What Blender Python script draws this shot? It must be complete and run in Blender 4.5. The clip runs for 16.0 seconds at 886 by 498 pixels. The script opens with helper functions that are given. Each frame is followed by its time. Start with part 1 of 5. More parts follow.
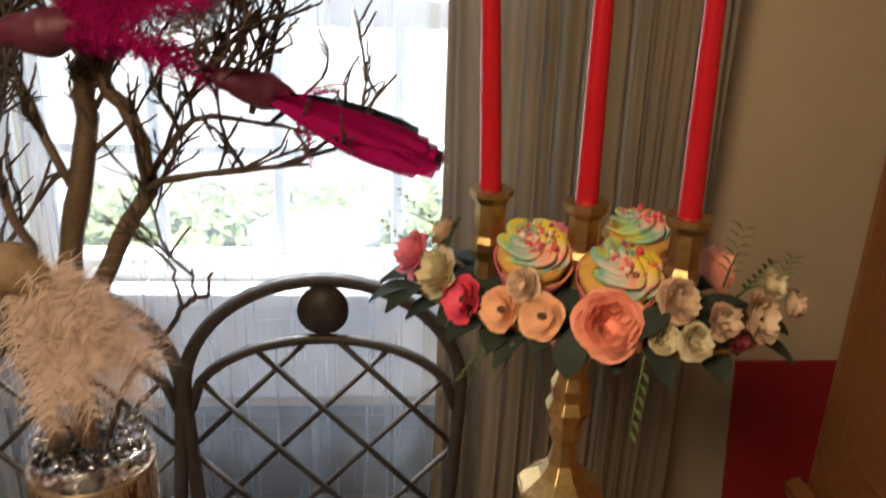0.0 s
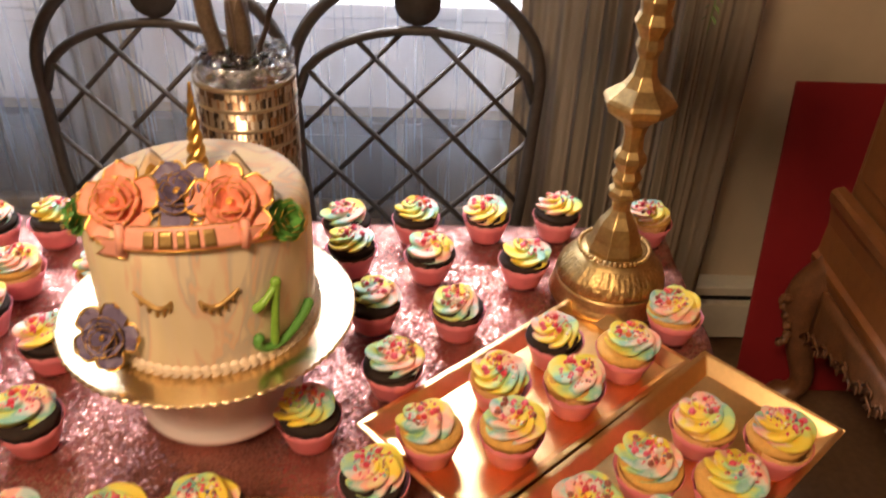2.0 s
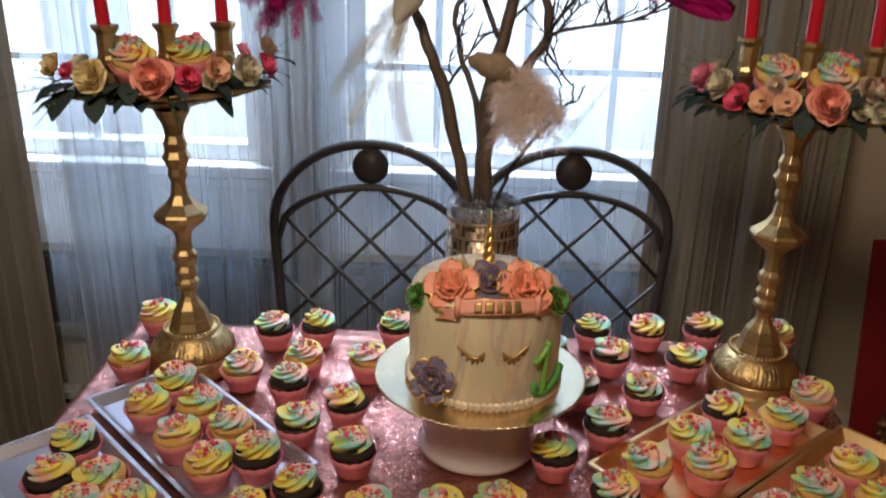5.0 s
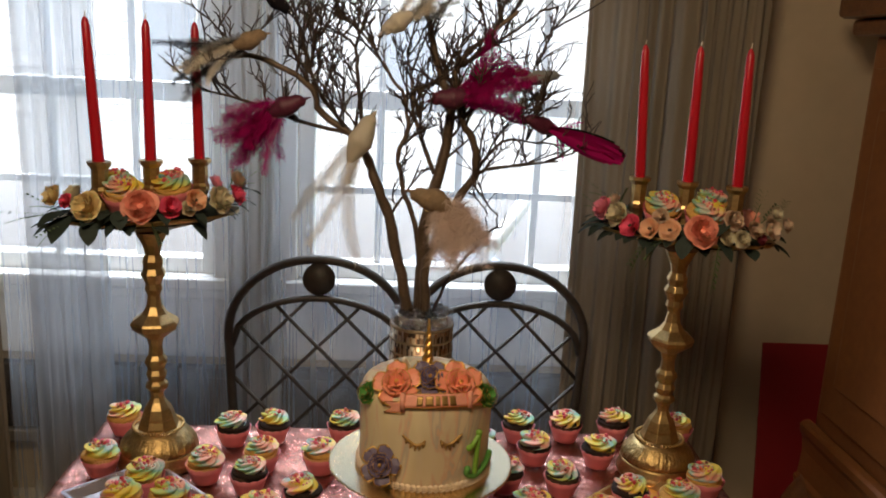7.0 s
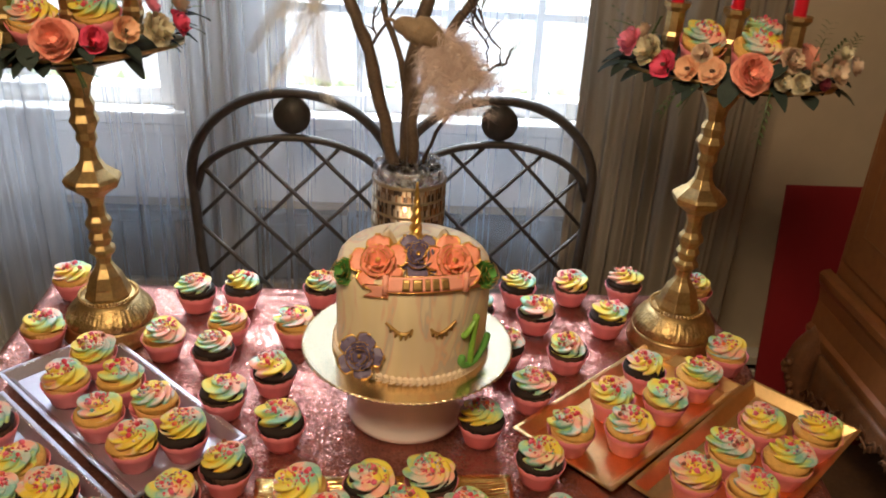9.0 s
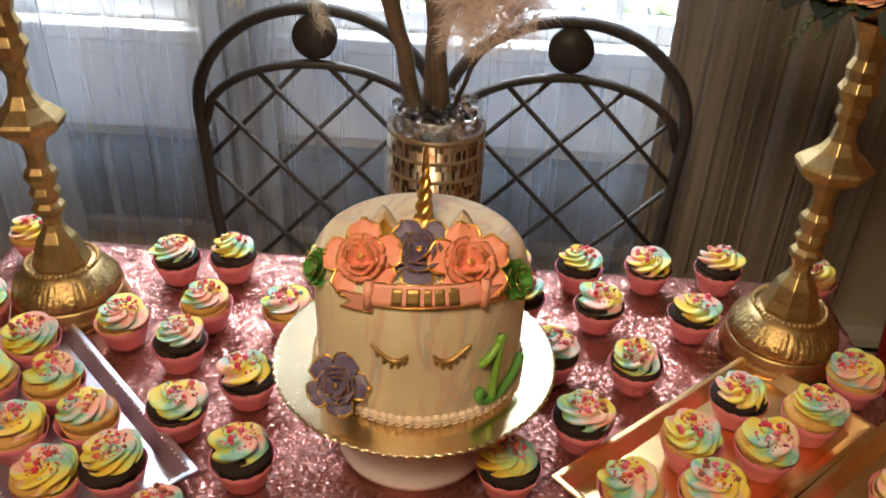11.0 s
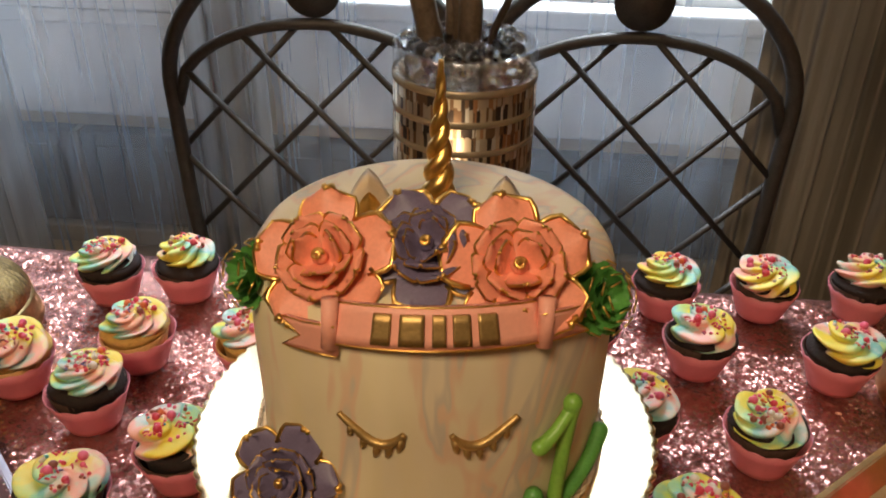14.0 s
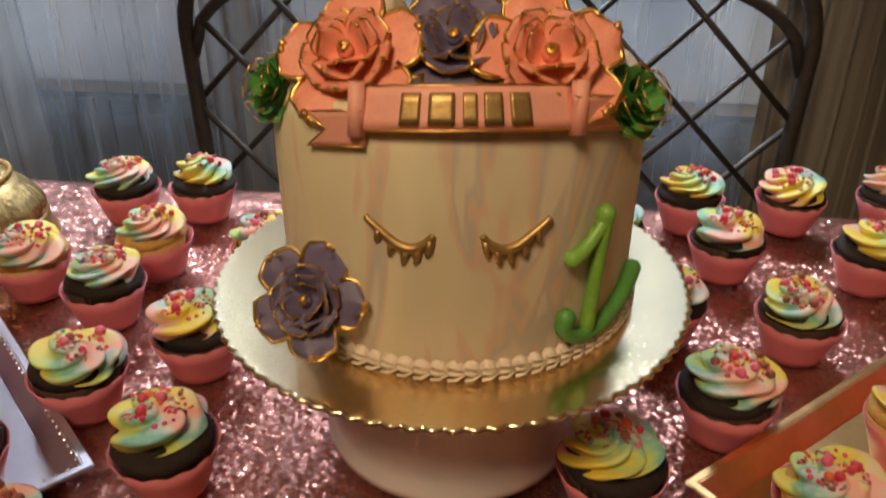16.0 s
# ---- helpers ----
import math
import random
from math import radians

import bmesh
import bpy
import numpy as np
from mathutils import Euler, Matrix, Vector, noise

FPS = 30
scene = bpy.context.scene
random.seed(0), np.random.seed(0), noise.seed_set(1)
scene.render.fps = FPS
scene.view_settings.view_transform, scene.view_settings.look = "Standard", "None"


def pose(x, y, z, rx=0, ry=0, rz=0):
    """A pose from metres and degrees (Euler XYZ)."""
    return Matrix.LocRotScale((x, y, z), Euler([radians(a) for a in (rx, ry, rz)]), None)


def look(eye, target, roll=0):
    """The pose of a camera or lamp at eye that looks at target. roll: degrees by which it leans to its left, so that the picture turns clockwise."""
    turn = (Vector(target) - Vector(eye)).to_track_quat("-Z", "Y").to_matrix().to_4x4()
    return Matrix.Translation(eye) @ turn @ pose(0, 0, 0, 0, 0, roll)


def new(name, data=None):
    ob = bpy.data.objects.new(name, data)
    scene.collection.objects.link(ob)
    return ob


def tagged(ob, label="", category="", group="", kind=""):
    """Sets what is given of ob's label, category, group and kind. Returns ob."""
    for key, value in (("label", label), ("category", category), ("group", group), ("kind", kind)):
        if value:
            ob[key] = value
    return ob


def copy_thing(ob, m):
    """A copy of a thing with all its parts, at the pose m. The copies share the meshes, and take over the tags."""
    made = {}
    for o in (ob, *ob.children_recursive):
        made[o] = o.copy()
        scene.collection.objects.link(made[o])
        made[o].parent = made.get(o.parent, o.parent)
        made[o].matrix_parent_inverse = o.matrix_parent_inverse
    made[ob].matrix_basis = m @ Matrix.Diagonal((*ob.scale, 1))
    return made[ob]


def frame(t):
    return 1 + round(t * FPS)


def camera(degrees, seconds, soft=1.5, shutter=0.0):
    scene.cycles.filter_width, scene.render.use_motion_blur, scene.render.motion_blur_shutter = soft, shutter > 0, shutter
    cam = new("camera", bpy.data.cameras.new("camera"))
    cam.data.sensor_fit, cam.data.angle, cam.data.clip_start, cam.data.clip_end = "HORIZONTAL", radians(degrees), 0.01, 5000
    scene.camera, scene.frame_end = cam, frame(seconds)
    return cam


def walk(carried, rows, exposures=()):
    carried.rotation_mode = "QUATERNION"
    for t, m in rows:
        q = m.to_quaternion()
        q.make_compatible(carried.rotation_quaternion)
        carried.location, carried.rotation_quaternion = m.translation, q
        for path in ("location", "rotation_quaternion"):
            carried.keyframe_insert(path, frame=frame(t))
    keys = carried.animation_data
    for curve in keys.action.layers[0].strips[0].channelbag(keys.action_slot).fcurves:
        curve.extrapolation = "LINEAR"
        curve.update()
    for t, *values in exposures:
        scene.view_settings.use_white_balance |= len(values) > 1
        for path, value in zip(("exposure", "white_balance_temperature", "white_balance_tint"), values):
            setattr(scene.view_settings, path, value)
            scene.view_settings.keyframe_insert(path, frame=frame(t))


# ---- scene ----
cam = camera(55.9, 16.0, soft=1.9, shutter=0.35)
METRES, EYE, TILT, LEAN, TURN = 2.2, 1.60, 0.0, 0.0, -5.0
ROWS = [
    (0.0, 0.0, 0.0, 0.0, 0.81, -21.24, -2.08),
    (0.5, -0.0186, -0.0327, -0.0138, 0.84, -24.85, -1.96),
    (1.0, -0.0267, -0.0579, -0.0309, 0.83, -28.32, -1.5),
    (1.5, -0.0227, -0.0793, -0.0485, 2.13, -30.87, -1.73),
    (2.0, -0.0242, -0.1133, -0.0636, 4.32, -33.58, -2.03),
    (2.5, -0.0365, -0.1409, -0.0771, 6.82, -35.7, -2.07),
    (3.0, -0.0556, -0.1582, -0.0859, 8.06, -37.33, -1.47),
    (3.5, -0.0828, -0.1914, -0.0848, 6.77, -36.95, -0.25),
    (4.0, -0.1116, -0.2323, -0.0677, 6.25, -31.81, -0.0),
    (4.5, -0.1244, -0.2648, -0.0514, 7.23, -26.04, -0.53),
    (5.0, -0.1281, -0.3032, -0.037, 7.07, -20.9, -1.42),
    (5.2, -0.1300, -0.3190, -0.0310, 6.65, -19.38, -1.70),
    (7.3, -0.1285, -0.4060, -0.0020, 2.12, -13.33, -2.72),
    (7.5, -0.1294, -0.3995, -0.0068, 1.9, -14.21, -2.74),
    (8.0, -0.1325, -0.3786, -0.0069, 1.27, -18.89, -2.62),
    (8.5, -0.1353, -0.337, -0.0061, 1.15, -23.04, -2.86),
    (9.0, -0.1335, -0.2828, -0.0059, 2.07, -26.38, -3.1),
    (9.5, -0.1275, -0.2233, -0.0048, 3.5, -29.19, -3.24),
    (9.7, -0.1240, -0.2033, -0.0080, 4.15, -29.75, -3.10),
    (11.8, -0.1010, -0.0890, -0.0605, 10.20, -33.60, -1.60),
    (12.0, -0.103, -0.0806, -0.0624, 10.43, -33.82, -1.55),
    (12.5, -0.1073, -0.0579, -0.0776, 10.93, -32.81, -1.11),
    (13.0, -0.1092, -0.025, -0.0994, 11.09, -32.02, -0.22),
    (13.5, -0.1144, -0.0016, -0.1185, 10.85, -31.58, -0.21),
    (14.0, -0.118, 0.0141, -0.1399, 10.74, -30.83, -0.86),
    (14.5, -0.1166, 0.0154, -0.1547, 11.03, -28.79, -1.06),
    (15.0, -0.1143, 0.0027, -0.1674, 11.41, -26.63, -0.49),
    (15.5, -0.1173, -0.0062, -0.1798, 11.41, -26.37, -0.38),
    (16.0, -0.1178, -0.0082, -0.1902, 11.15, -29.16, -0.11),
]
EXPOSURES = [(0, 1.23, 6650, 12), (0.5, 1.33, 6800, 13), (1, 1.63, 6950, 16), (1.5, 1.7, 6950, 20), (2, 1.6, 6950, 22), (2.5, 1.5, 6750, 16), (3, 1.45, 6500, 11), (3.5, 1.6, 5900, 10), (4.2, 1.35, 5400, 8), (4.6, 1.05, 5250, 6), (5, 0.8, 5350, 8), (7.5, 0.4, 6500, 12), (8, 0.6, 6500, 13), (8.5, 0.93, 6450, 12), (9.5, 1.18, 6350, 12), (12, 1, 6250, 10), (14, 0.8, 6300, 10), (16, 0.75, 6350, 10)]
walk(cam, [(t, pose(0, 0, EYE, TILT, LEAN, TURN) @ pose(METRES * x, METRES * y, METRES * z, 90 + pitch, roll, yaw)) for t, x, y, z, yaw, pitch, roll in ROWS], EXPOSURES)

# ---- world, sun, lamps ----
world = bpy.data.worlds.new("sky")
scene.world = world
world.use_nodes = True
wn = world.node_tree.nodes
sky = wn.new("ShaderNodeTexSky")
sky.sky_type, sky.sun_disc = "NISHITA", False
sky.sun_elevation, sky.sun_rotation = radians(48), radians(150)
wn["Background"].inputs[1].default_value = 0.15
world.node_tree.links.new(sky.outputs[0], wn["Background"].inputs[0])

sun = new("sun", bpy.data.lights.new("sun", "SUN"))
sun.data.energy, sun.data.angle, sun.data.color = 4.2, radians(0.5), (1, 0.95, 0.88)
sun.matrix_world = look((1.5, -4, 6), (0, 2, 0))

# daylight of the bright upper sky, falling steeply in by the windows
for wx, pw in ((-0.19, 118), (-1.37, 165)):
    a = new("window_daylight", bpy.data.lights.new("window_daylight", "AREA"))
    a.data.shape, a.data.size, a.data.size_y, a.data.energy, a.data.color = "RECTANGLE", 0.95, 0.5, pw, (0.80, 0.90, 1.0)
    a.matrix_world = look((wx, 2.28, 2.98), (wx, 1.46, 0.85))

# ceiling lamp of the room, behind the walk
bulb = new("ceiling_bulb", bpy.data.lights.new("ceiling_bulb", "AREA"))
bulb.data.shape, bulb.data.size, bulb.data.energy, bulb.data.color = "DISK", 0.50, 11.4, (1.0, 0.76, 0.48)
bulb.matrix_world = look((-0.58, -0.62, 2.30), (0.0, 0.55, 0.75))

# ---- materials ----
def mat(name, color, rough=0.5, metal=0.0, var=0.12, scale=40.0, bump=0.0, bscale=200.0, **kw):
    """Principled material with two scales of mottling and a fine relief."""
    m = bpy.data.materials.new(name)
    m.use_nodes = True
    nt = m.node_tree
    b = nt.nodes["Principled BSDF"]
    b.inputs["Roughness"].default_value, b.inputs["Metallic"].default_value = rough, metal
    for k, v in kw.items():
        b.inputs[k.replace("_", " ")].default_value = v
    tc = nt.nodes.new("ShaderNodeTexCoord")
    n1, n2 = nt.nodes.new("ShaderNodeTexNoise"), nt.nodes.new("ShaderNodeTexNoise")
    n1.inputs["Scale"].default_value, n2.inputs["Scale"].default_value = scale, scale * 7
    n1.inputs["Detail"].default_value = 4
    ad = nt.nodes.new("ShaderNodeMath"); ad.operation = "ADD"
    rm = nt.nodes.new("ShaderNodeMapRange")
    rm.inputs[1].default_value, rm.inputs[2].default_value = 0.6, 1.4
    rm.inputs[3].default_value, rm.inputs[4].default_value = 1 - var, 1 + var
    mx = nt.nodes.new("ShaderNodeVectorMath"); mx.operation = "SCALE"
    mx.inputs[0].default_value = color
    L = nt.links.new
    L(tc.outputs["Object"], n1.inputs["Vector"]); L(tc.outputs["Object"], n2.inputs["Vector"])
    L(n1.outputs[0], ad.inputs[0]); L(n2.outputs[0], ad.inputs[1]); L(ad.outputs[0], rm.inputs[0])
    L(rm.outputs[0], mx.inputs["Scale"]); L(mx.outputs[0], b.inputs["Base Color"])
    if bump:
        n3 = nt.nodes.new("ShaderNodeTexNoise"); n3.inputs["Scale"].default_value = bscale
        n3.inputs["Detail"].default_value = 3
        bp = nt.nodes.new("ShaderNodeBump"); bp.inputs["Strength"].default_value = bump; bp.inputs["Distance"].default_value = 0.002
        L(tc.outputs["Object"], n3.inputs["Vector"]); L(n3.outputs[0], bp.inputs["Height"]); L(bp.outputs[0], b.inputs["Normal"])
    return m


def ramp_nodes(m, stops, constant=False):
    r = m.node_tree.nodes.new("ShaderNodeValToRGB")
    r.color_ramp.interpolation = "CONSTANT" if constant else "EASE"
    el = r.color_ramp.elements
    while len(el) < len(stops):
        el.new(0.5)
    for e, (p, c) in zip(el, stops):
        e.position, e.color = p, (*c, 1)
    return r


M = {}
M["plaster"] = mat("plaster", (0.57, 0.465, 0.325), 0.85, var=0.05, scale=3, bump=0.15, bscale=120)
M["ceiling"] = mat("ceiling_paint", (0.75, 0.72, 0.66), 0.9, var=0.03, scale=3)
M["floor"] = mat("floor_wood", (0.16, 0.085, 0.045), 0.6, var=0.25, scale=9, bump=0.1)
M["white_paint"] = mat("white_paint", (0.78, 0.76, 0.72), 0.4, var=0.04, scale=10)
M["heater"] = mat("cream_enamel", (0.66, 0.60, 0.48), 0.4, var=0.05, scale=8)
M["radiator"] = mat("dark_enamel", (0.075, 0.060, 0.048), 0.6, var=0.15, scale=8)
M["radiator_trim"] = mat("taupe_enamel", (0.24, 0.20, 0.155), 0.6, var=0.1, scale=8)
M["tan_plush"] = mat("tan_plush", (0.24, 0.165, 0.10), 0.9, var=0.3, scale=90, bump=0.4, bscale=300)
M["black"] = mat("gap_shade", (0.015, 0.014, 0.013), 0.7)
M["brass"] = mat("polished_brass", (0.50, 0.35, 0.155), 0.41, 1.0, var=0.28, scale=25, bump=0.06, bscale=90)
M["brass_engraved"] = mat("engraved_brass", (0.48, 0.33, 0.14), 0.40, 1.0, var=0.45, scale=60, bump=1.0, bscale=170)
M["gold"] = mat("gold_paint", (0.80, 0.50, 0.14), 0.32, 1.0, var=0.15, scale=60, bump=0.1, bscale=300)
M["gold_matte"] = mat("bronze_lustre", (0.46, 0.29, 0.105), 0.45, 0.8, var=0.2, scale=80, bump=0.1, bscale=300)
M["gold_foil"] = mat("gold_foil", (0.90, 0.73, 0.46), 0.22, 1.0, var=0.06, scale=30, bump=0.10, bscale=120)
M["gold_tray"] = mat("gold_plastic", (0.84, 0.55, 0.25), 0.30, 1.0, var=0.08, scale=20, bump=0.05, bscale=90)
M["silver_tray"] = mat("pearl_silver", (0.44, 0.41, 0.46), 0.34, 0.8, var=0.05, scale=20)
M["bead"] = mat("silver_bead", (0.9, 0.9, 0.92), 0.2, 1.0)
M["iron"] = mat("wrought_iron", (0.060, 0.052, 0.046), 0.5, 0.4, var=0.3, scale=60, bump=0.3, bscale=220)
M["cushion"] = mat("chair_cushion", (0.30, 0.25, 0.19), 0.9, var=0.15, scale=60, bump=0.3, bscale=500)
M["cabinet"] = mat("varnished_wood", (0.25, 0.092, 0.030), 0.35, var=0.2, scale=6, bump=0.05)
M["cabinet_dark"] = mat("carved_wood", (0.18, 0.075, 0.032), 0.35, var=0.4, scale=40, bump=0.4, bscale=120)
M["red_board"] = mat("red_board", (0.27, 0.014, 0.018), 0.5, var=0.06, scale=6)
M["cardboard"] = mat("cardboard", (0.22, 0.13, 0.07), 0.85)
M["table"] = mat("table_wood", (0.05, 0.028, 0.018), 0.4, var=0.2, scale=12)
M["ceramic"] = mat("white_ceramic", (0.80, 0.72, 0.68), 0.15, var=0.03, scale=8, Coat_Weight=0.5)
M["wrapper"] = mat("pink_paper", (0.66, 0.19, 0.215), 0.42, var=0.06, scale=60)
M["liner_dark"] = mat("brown_liner", (0.050, 0.020, 0.009), 0.75, var=0.2, scale=90)
M["liner_light"] = mat("yellow_liner", (0.62, 0.33, 0.12), 0.7, var=0.15, scale=90)
M["chocolate"] = mat("chocolate_sponge", (0.018, 0.008, 0.005), 0.85, var=0.5, scale=150, bump=0.6, bscale=400)
M["vanilla"] = mat("vanilla_sponge", (0.62, 0.34, 0.085), 0.85, var=0.25, scale=150, bump=0.6, bscale=400)
M["candle"] = mat("red_wax", (0.46, 0.010, 0.022), 0.28, var=0.06, scale=15, Subsurface_Weight=0.15)
M["wick"] = mat("wick", (0.75, 0.7, 0.6), 0.9)
M["fon_orange"] = mat("orange_gumpaste", (0.86, 0.31, 0.19), 0.5, var=0.10, scale=80, bump=0.1)
M["fon_purple"] = mat("purple_gumpaste", (0.15, 0.115, 0.19), 0.5, var=0.15, scale=80, bump=0.1)
M["fon_green"] = mat("green_gumpaste", (0.10, 0.30, 0.055), 0.45, var=0.2, scale=80, bump=0.1)
M["fon_green_lt"] = mat("lime_gumpaste", (0.20, 0.40, 0.05), 0.4, var=0.25, scale=40)
M["fon_pink"] = mat("coral_gumpaste", (0.84, 0.37, 0.27), 0.5, var=0.05, scale=60)
M["piping"] = mat("cream_piping", (0.78, 0.64, 0.48), 0.55, var=0.1, scale=60)
M["ear"] = mat("ear_fondant", (0.78, 0.62, 0.42), 0.5, var=0.05)
M["bark"] = mat("gilded_bark", (0.13, 0.090, 0.060), 0.5, 0.35, var=0.35, scale=35, bump=0.5, bscale=150)
M["twig"] = mat("dark_twig", (0.055, 0.038, 0.028), 0.6, 0.15, var=0.3, scale=60, bump=0.3)
M["leaf"] = mat("dark_leaf", (0.020, 0.034, 0.026), 0.75, var=0.3, scale=50)
M["sprig"] = mat("green_sprig", (0.09, 0.14, 0.05), 0.6, var=0.3, scale=60)
for nm, c in dict(pink=(0.85, 0.25, 0.36), hot=(0.85, 0.10, 0.20), peach=(0.88, 0.50, 0.30), coral=(0.90, 0.36, 0.26), cream=(0.70, 0.61, 0.42),
                  blush=(0.68, 0.49, 0.35), wine=(0.20, 0.02, 0.04), yellow=(0.85, 0.66, 0.32)).items():
    M["petal_" + nm] = mat("petal_" + nm, c, 0.65, var=0.14, scale=60, Subsurface_Weight=0.1)
M["petal_core"] = mat("flower_core", (0.07, 0.035, 0.02), 0.8, var=0.4, scale=200, bump=0.5)
M["f_wine"] = mat("wine_feather", (0.09, 0.012, 0.035), 0.55, var=0.4, scale=60)
M["glitter"] = mat("gilt_flecks", (0.85, 0.60, 0.25), 0.2, 1.0)
M["grass"] = mat("lawn", (0.10, 0.22, 0.035), 0.9, var=0.4, scale=3)
M["hedge"] = mat("hedge_leaf", (0.34, 0.42, 0.20), 0.9, var=0.15, scale=6)
M["siding"] = mat("white_siding", (0.80, 0.80, 0.78), 0.6, var=0.04, scale=2)
M["grey_plastic"] = mat("grey_plastic", (0.35, 0.38, 0.42), 0.5, var=0.1, scale=4)
M["road"] = mat("pale_paving", (0.45, 0.44, 0.42), 0.9, var=0.1, scale=2)

# clear glass
g = M["glass"] = bpy.data.materials.new("clear_glass")
g.use_nodes = True
gb = g.node_tree.nodes["Principled BSDF"]
gb.inputs["Transmission Weight"].default_value, gb.inputs["Roughness"].default_value, gb.inputs["IOR"].default_value = 1.0, 0.02, 1.45
M["pane"] = bpy.data.materials.new("window_glass")
M["pane"].use_nodes = True
pn = M["pane"].node_tree
tr, gl, mxs = pn.nodes.new("ShaderNodeBsdfTransparent"), pn.nodes.new("ShaderNodeBsdfGlossy"), pn.nodes.new("ShaderNodeMixShader")
gl.inputs["Roughness"].default_value = 0.02
mxs.inputs[0].default_value = 0.06
pn.links.new(tr.outputs[0], mxs.inputs[1]); pn.links.new(gl.outputs[0], mxs.inputs[2]); pn.links.new(mxs.outputs[0], pn.nodes["Material Output"].inputs[0])


M["thin_glass"] = M["pane"].copy()
M["thin_glass"].name = "thin_clear_glass"
M["thin_glass"].node_tree.nodes["Mix Shader"].inputs[0].default_value = 0.22


def cloth(name, color, see, glow):
    """Thin woven cloth: some light goes straight through the weave, some is scattered on."""
    m = bpy.data.materials.new(name)
    m.use_nodes = True
    nt = m.node_tree
    nt.nodes.remove(nt.nodes["Principled BSDF"])
    t, d, tl = nt.nodes.new("ShaderNodeBsdfTransparent"), nt.nodes.new("ShaderNodeBsdfDiffuse"), nt.nodes.new("ShaderNodeBsdfTranslucent")
    m1, m2 = nt.nodes.new("ShaderNodeMixShader"), nt.nodes.new("ShaderNodeMixShader")
    tc, wv, mr = nt.nodes.new("ShaderNodeTexCoord"), nt.nodes.new("ShaderNodeTexNoise"), nt.nodes.new("ShaderNodeMapRange")
    mp = nt.nodes.new("ShaderNodeMapping")
    mp.inputs["Scale"].default_value = (90, 90, 2)
    wv.inputs["Scale"].default_value = 1
    mr.inputs[1].default_value, mr.inputs[2].default_value, mr.inputs[3].default_value, mr.inputs[4].default_value = 0.3, 0.7, see - 0.025, see + 0.025
    L = nt.links.new
    L(tc.outputs["Object"], mp.inputs[0]); L(mp.outputs[0], wv.inputs["Vector"]); L(wv.outputs[0], mr.inputs[0])
    d.inputs[0].default_value = tl.inputs[0].default_value = (*color, 1)
    m1.inputs[0].default_value = glow
    L(d.outputs[0], m1.inputs[1]); L(tl.outputs[0], m1.inputs[2]); L(mr.outputs[0], m2.inputs[0])
    L(m1.outputs[0], m2.inputs[1]); L(t.outputs[0], m2.inputs[2]); L(m2.outputs[0], nt.nodes["Material Output"].inputs[0])
    return m


M["sheer"] = cloth("sheer_voile", (0.70, 0.80, 0.94), 0.72, 0.42)
M["gathered"] = cloth("gathered_voile", (0.46, 0.47, 0.49), 0.32, 0.40)
M["drape"] = cloth("taupe_voile", (0.255, 0.215, 0.165), -0.015, 0.07)

for nm, c, thin in (("magenta", (0.34, 0.008, 0.11), 0.05), ("black", (0.020, 0.018, 0.022), 0.0), ("white", (0.66, 0.60, 0.49), 0.03),
                    ("blush", (0.74, 0.60, 0.53), 0.22), ("grey", (0.26, 0.26, 0.25), 0.12), ("tan", (0.26, 0.18, 0.105), 0.0)):
    M["f_" + nm] = cloth(nm + "_feather", c, thin, 0.22)

# rose sequins: every small disc is tilted its own way
sq = M["sequin"] = bpy.data.materials.new("rose_sequins")
sq.use_nodes = True
nt = sq.node_tree
b = nt.nodes["Principled BSDF"]
tc, vo, geo = nt.nodes.new("ShaderNodeTexCoord"), nt.nodes.new("ShaderNodeTexVoronoi"), nt.nodes.new("ShaderNodeNewGeometry")
vo.inputs["Scale"].default_value = 350
su, sc, ad, no = (nt.nodes.new("ShaderNodeVectorMath") for _ in range(4))
su.operation, sc.operation, ad.operation, no.operation = "SUBTRACT", "SCALE", "ADD", "NORMALIZE"
su.inputs[1].default_value = (0.5, 0.5, 0.5)
sc.inputs["Scale"].default_value = 0.58
rp = ramp_nodes(sq, [(0.0, (0.66, 0.38, 0.34)), (0.5, (0.48, 0.21, 0.17)), (1.0, (0.20, 0.075, 0.06))])
big = nt.nodes.new("ShaderNodeTexNoise"); big.inputs["Scale"].default_value = 14
mu = nt.nodes.new("ShaderNodeMath"); mu.operation = "MULTIPLY"
av = nt.nodes.new("ShaderNodeMath"); av.operation = "MULTIPLY_ADD"; av.inputs[1].default_value = 0.5
L = nt.links.new
L(tc.outputs["Object"], vo.inputs["Vector"]); L(tc.outputs["Object"], big.inputs["Vector"])
L(vo.outputs["Color"], su.inputs[0]); L(su.outputs[0], sc.inputs[0]); L(sc.outputs[0], ad.inputs[0]); L(geo.outputs["Normal"], ad.inputs[1])
L(ad.outputs[0], no.inputs[0]); L(no.outputs[0], b.inputs["Normal"])
L(vo.outputs["Distance"], mu.inputs[0]); mu.inputs[1].default_value = 1.0; L(mu.outputs[0], av.inputs[0]); L(big.outputs[0], av.inputs[2])
sb = nt.nodes.new("ShaderNodeMath"); sb.operation = "SUBTRACT"; sb.inputs[1].default_value = 0.15
L(av.outputs[0], sb.inputs[0]); L(sb.outputs[0], rp.inputs[0]); L(rp.outputs[0], b.inputs["Base Color"])
b.inputs["Metallic"].default_value, b.inputs["Roughness"].default_value = 0.80, 0.25

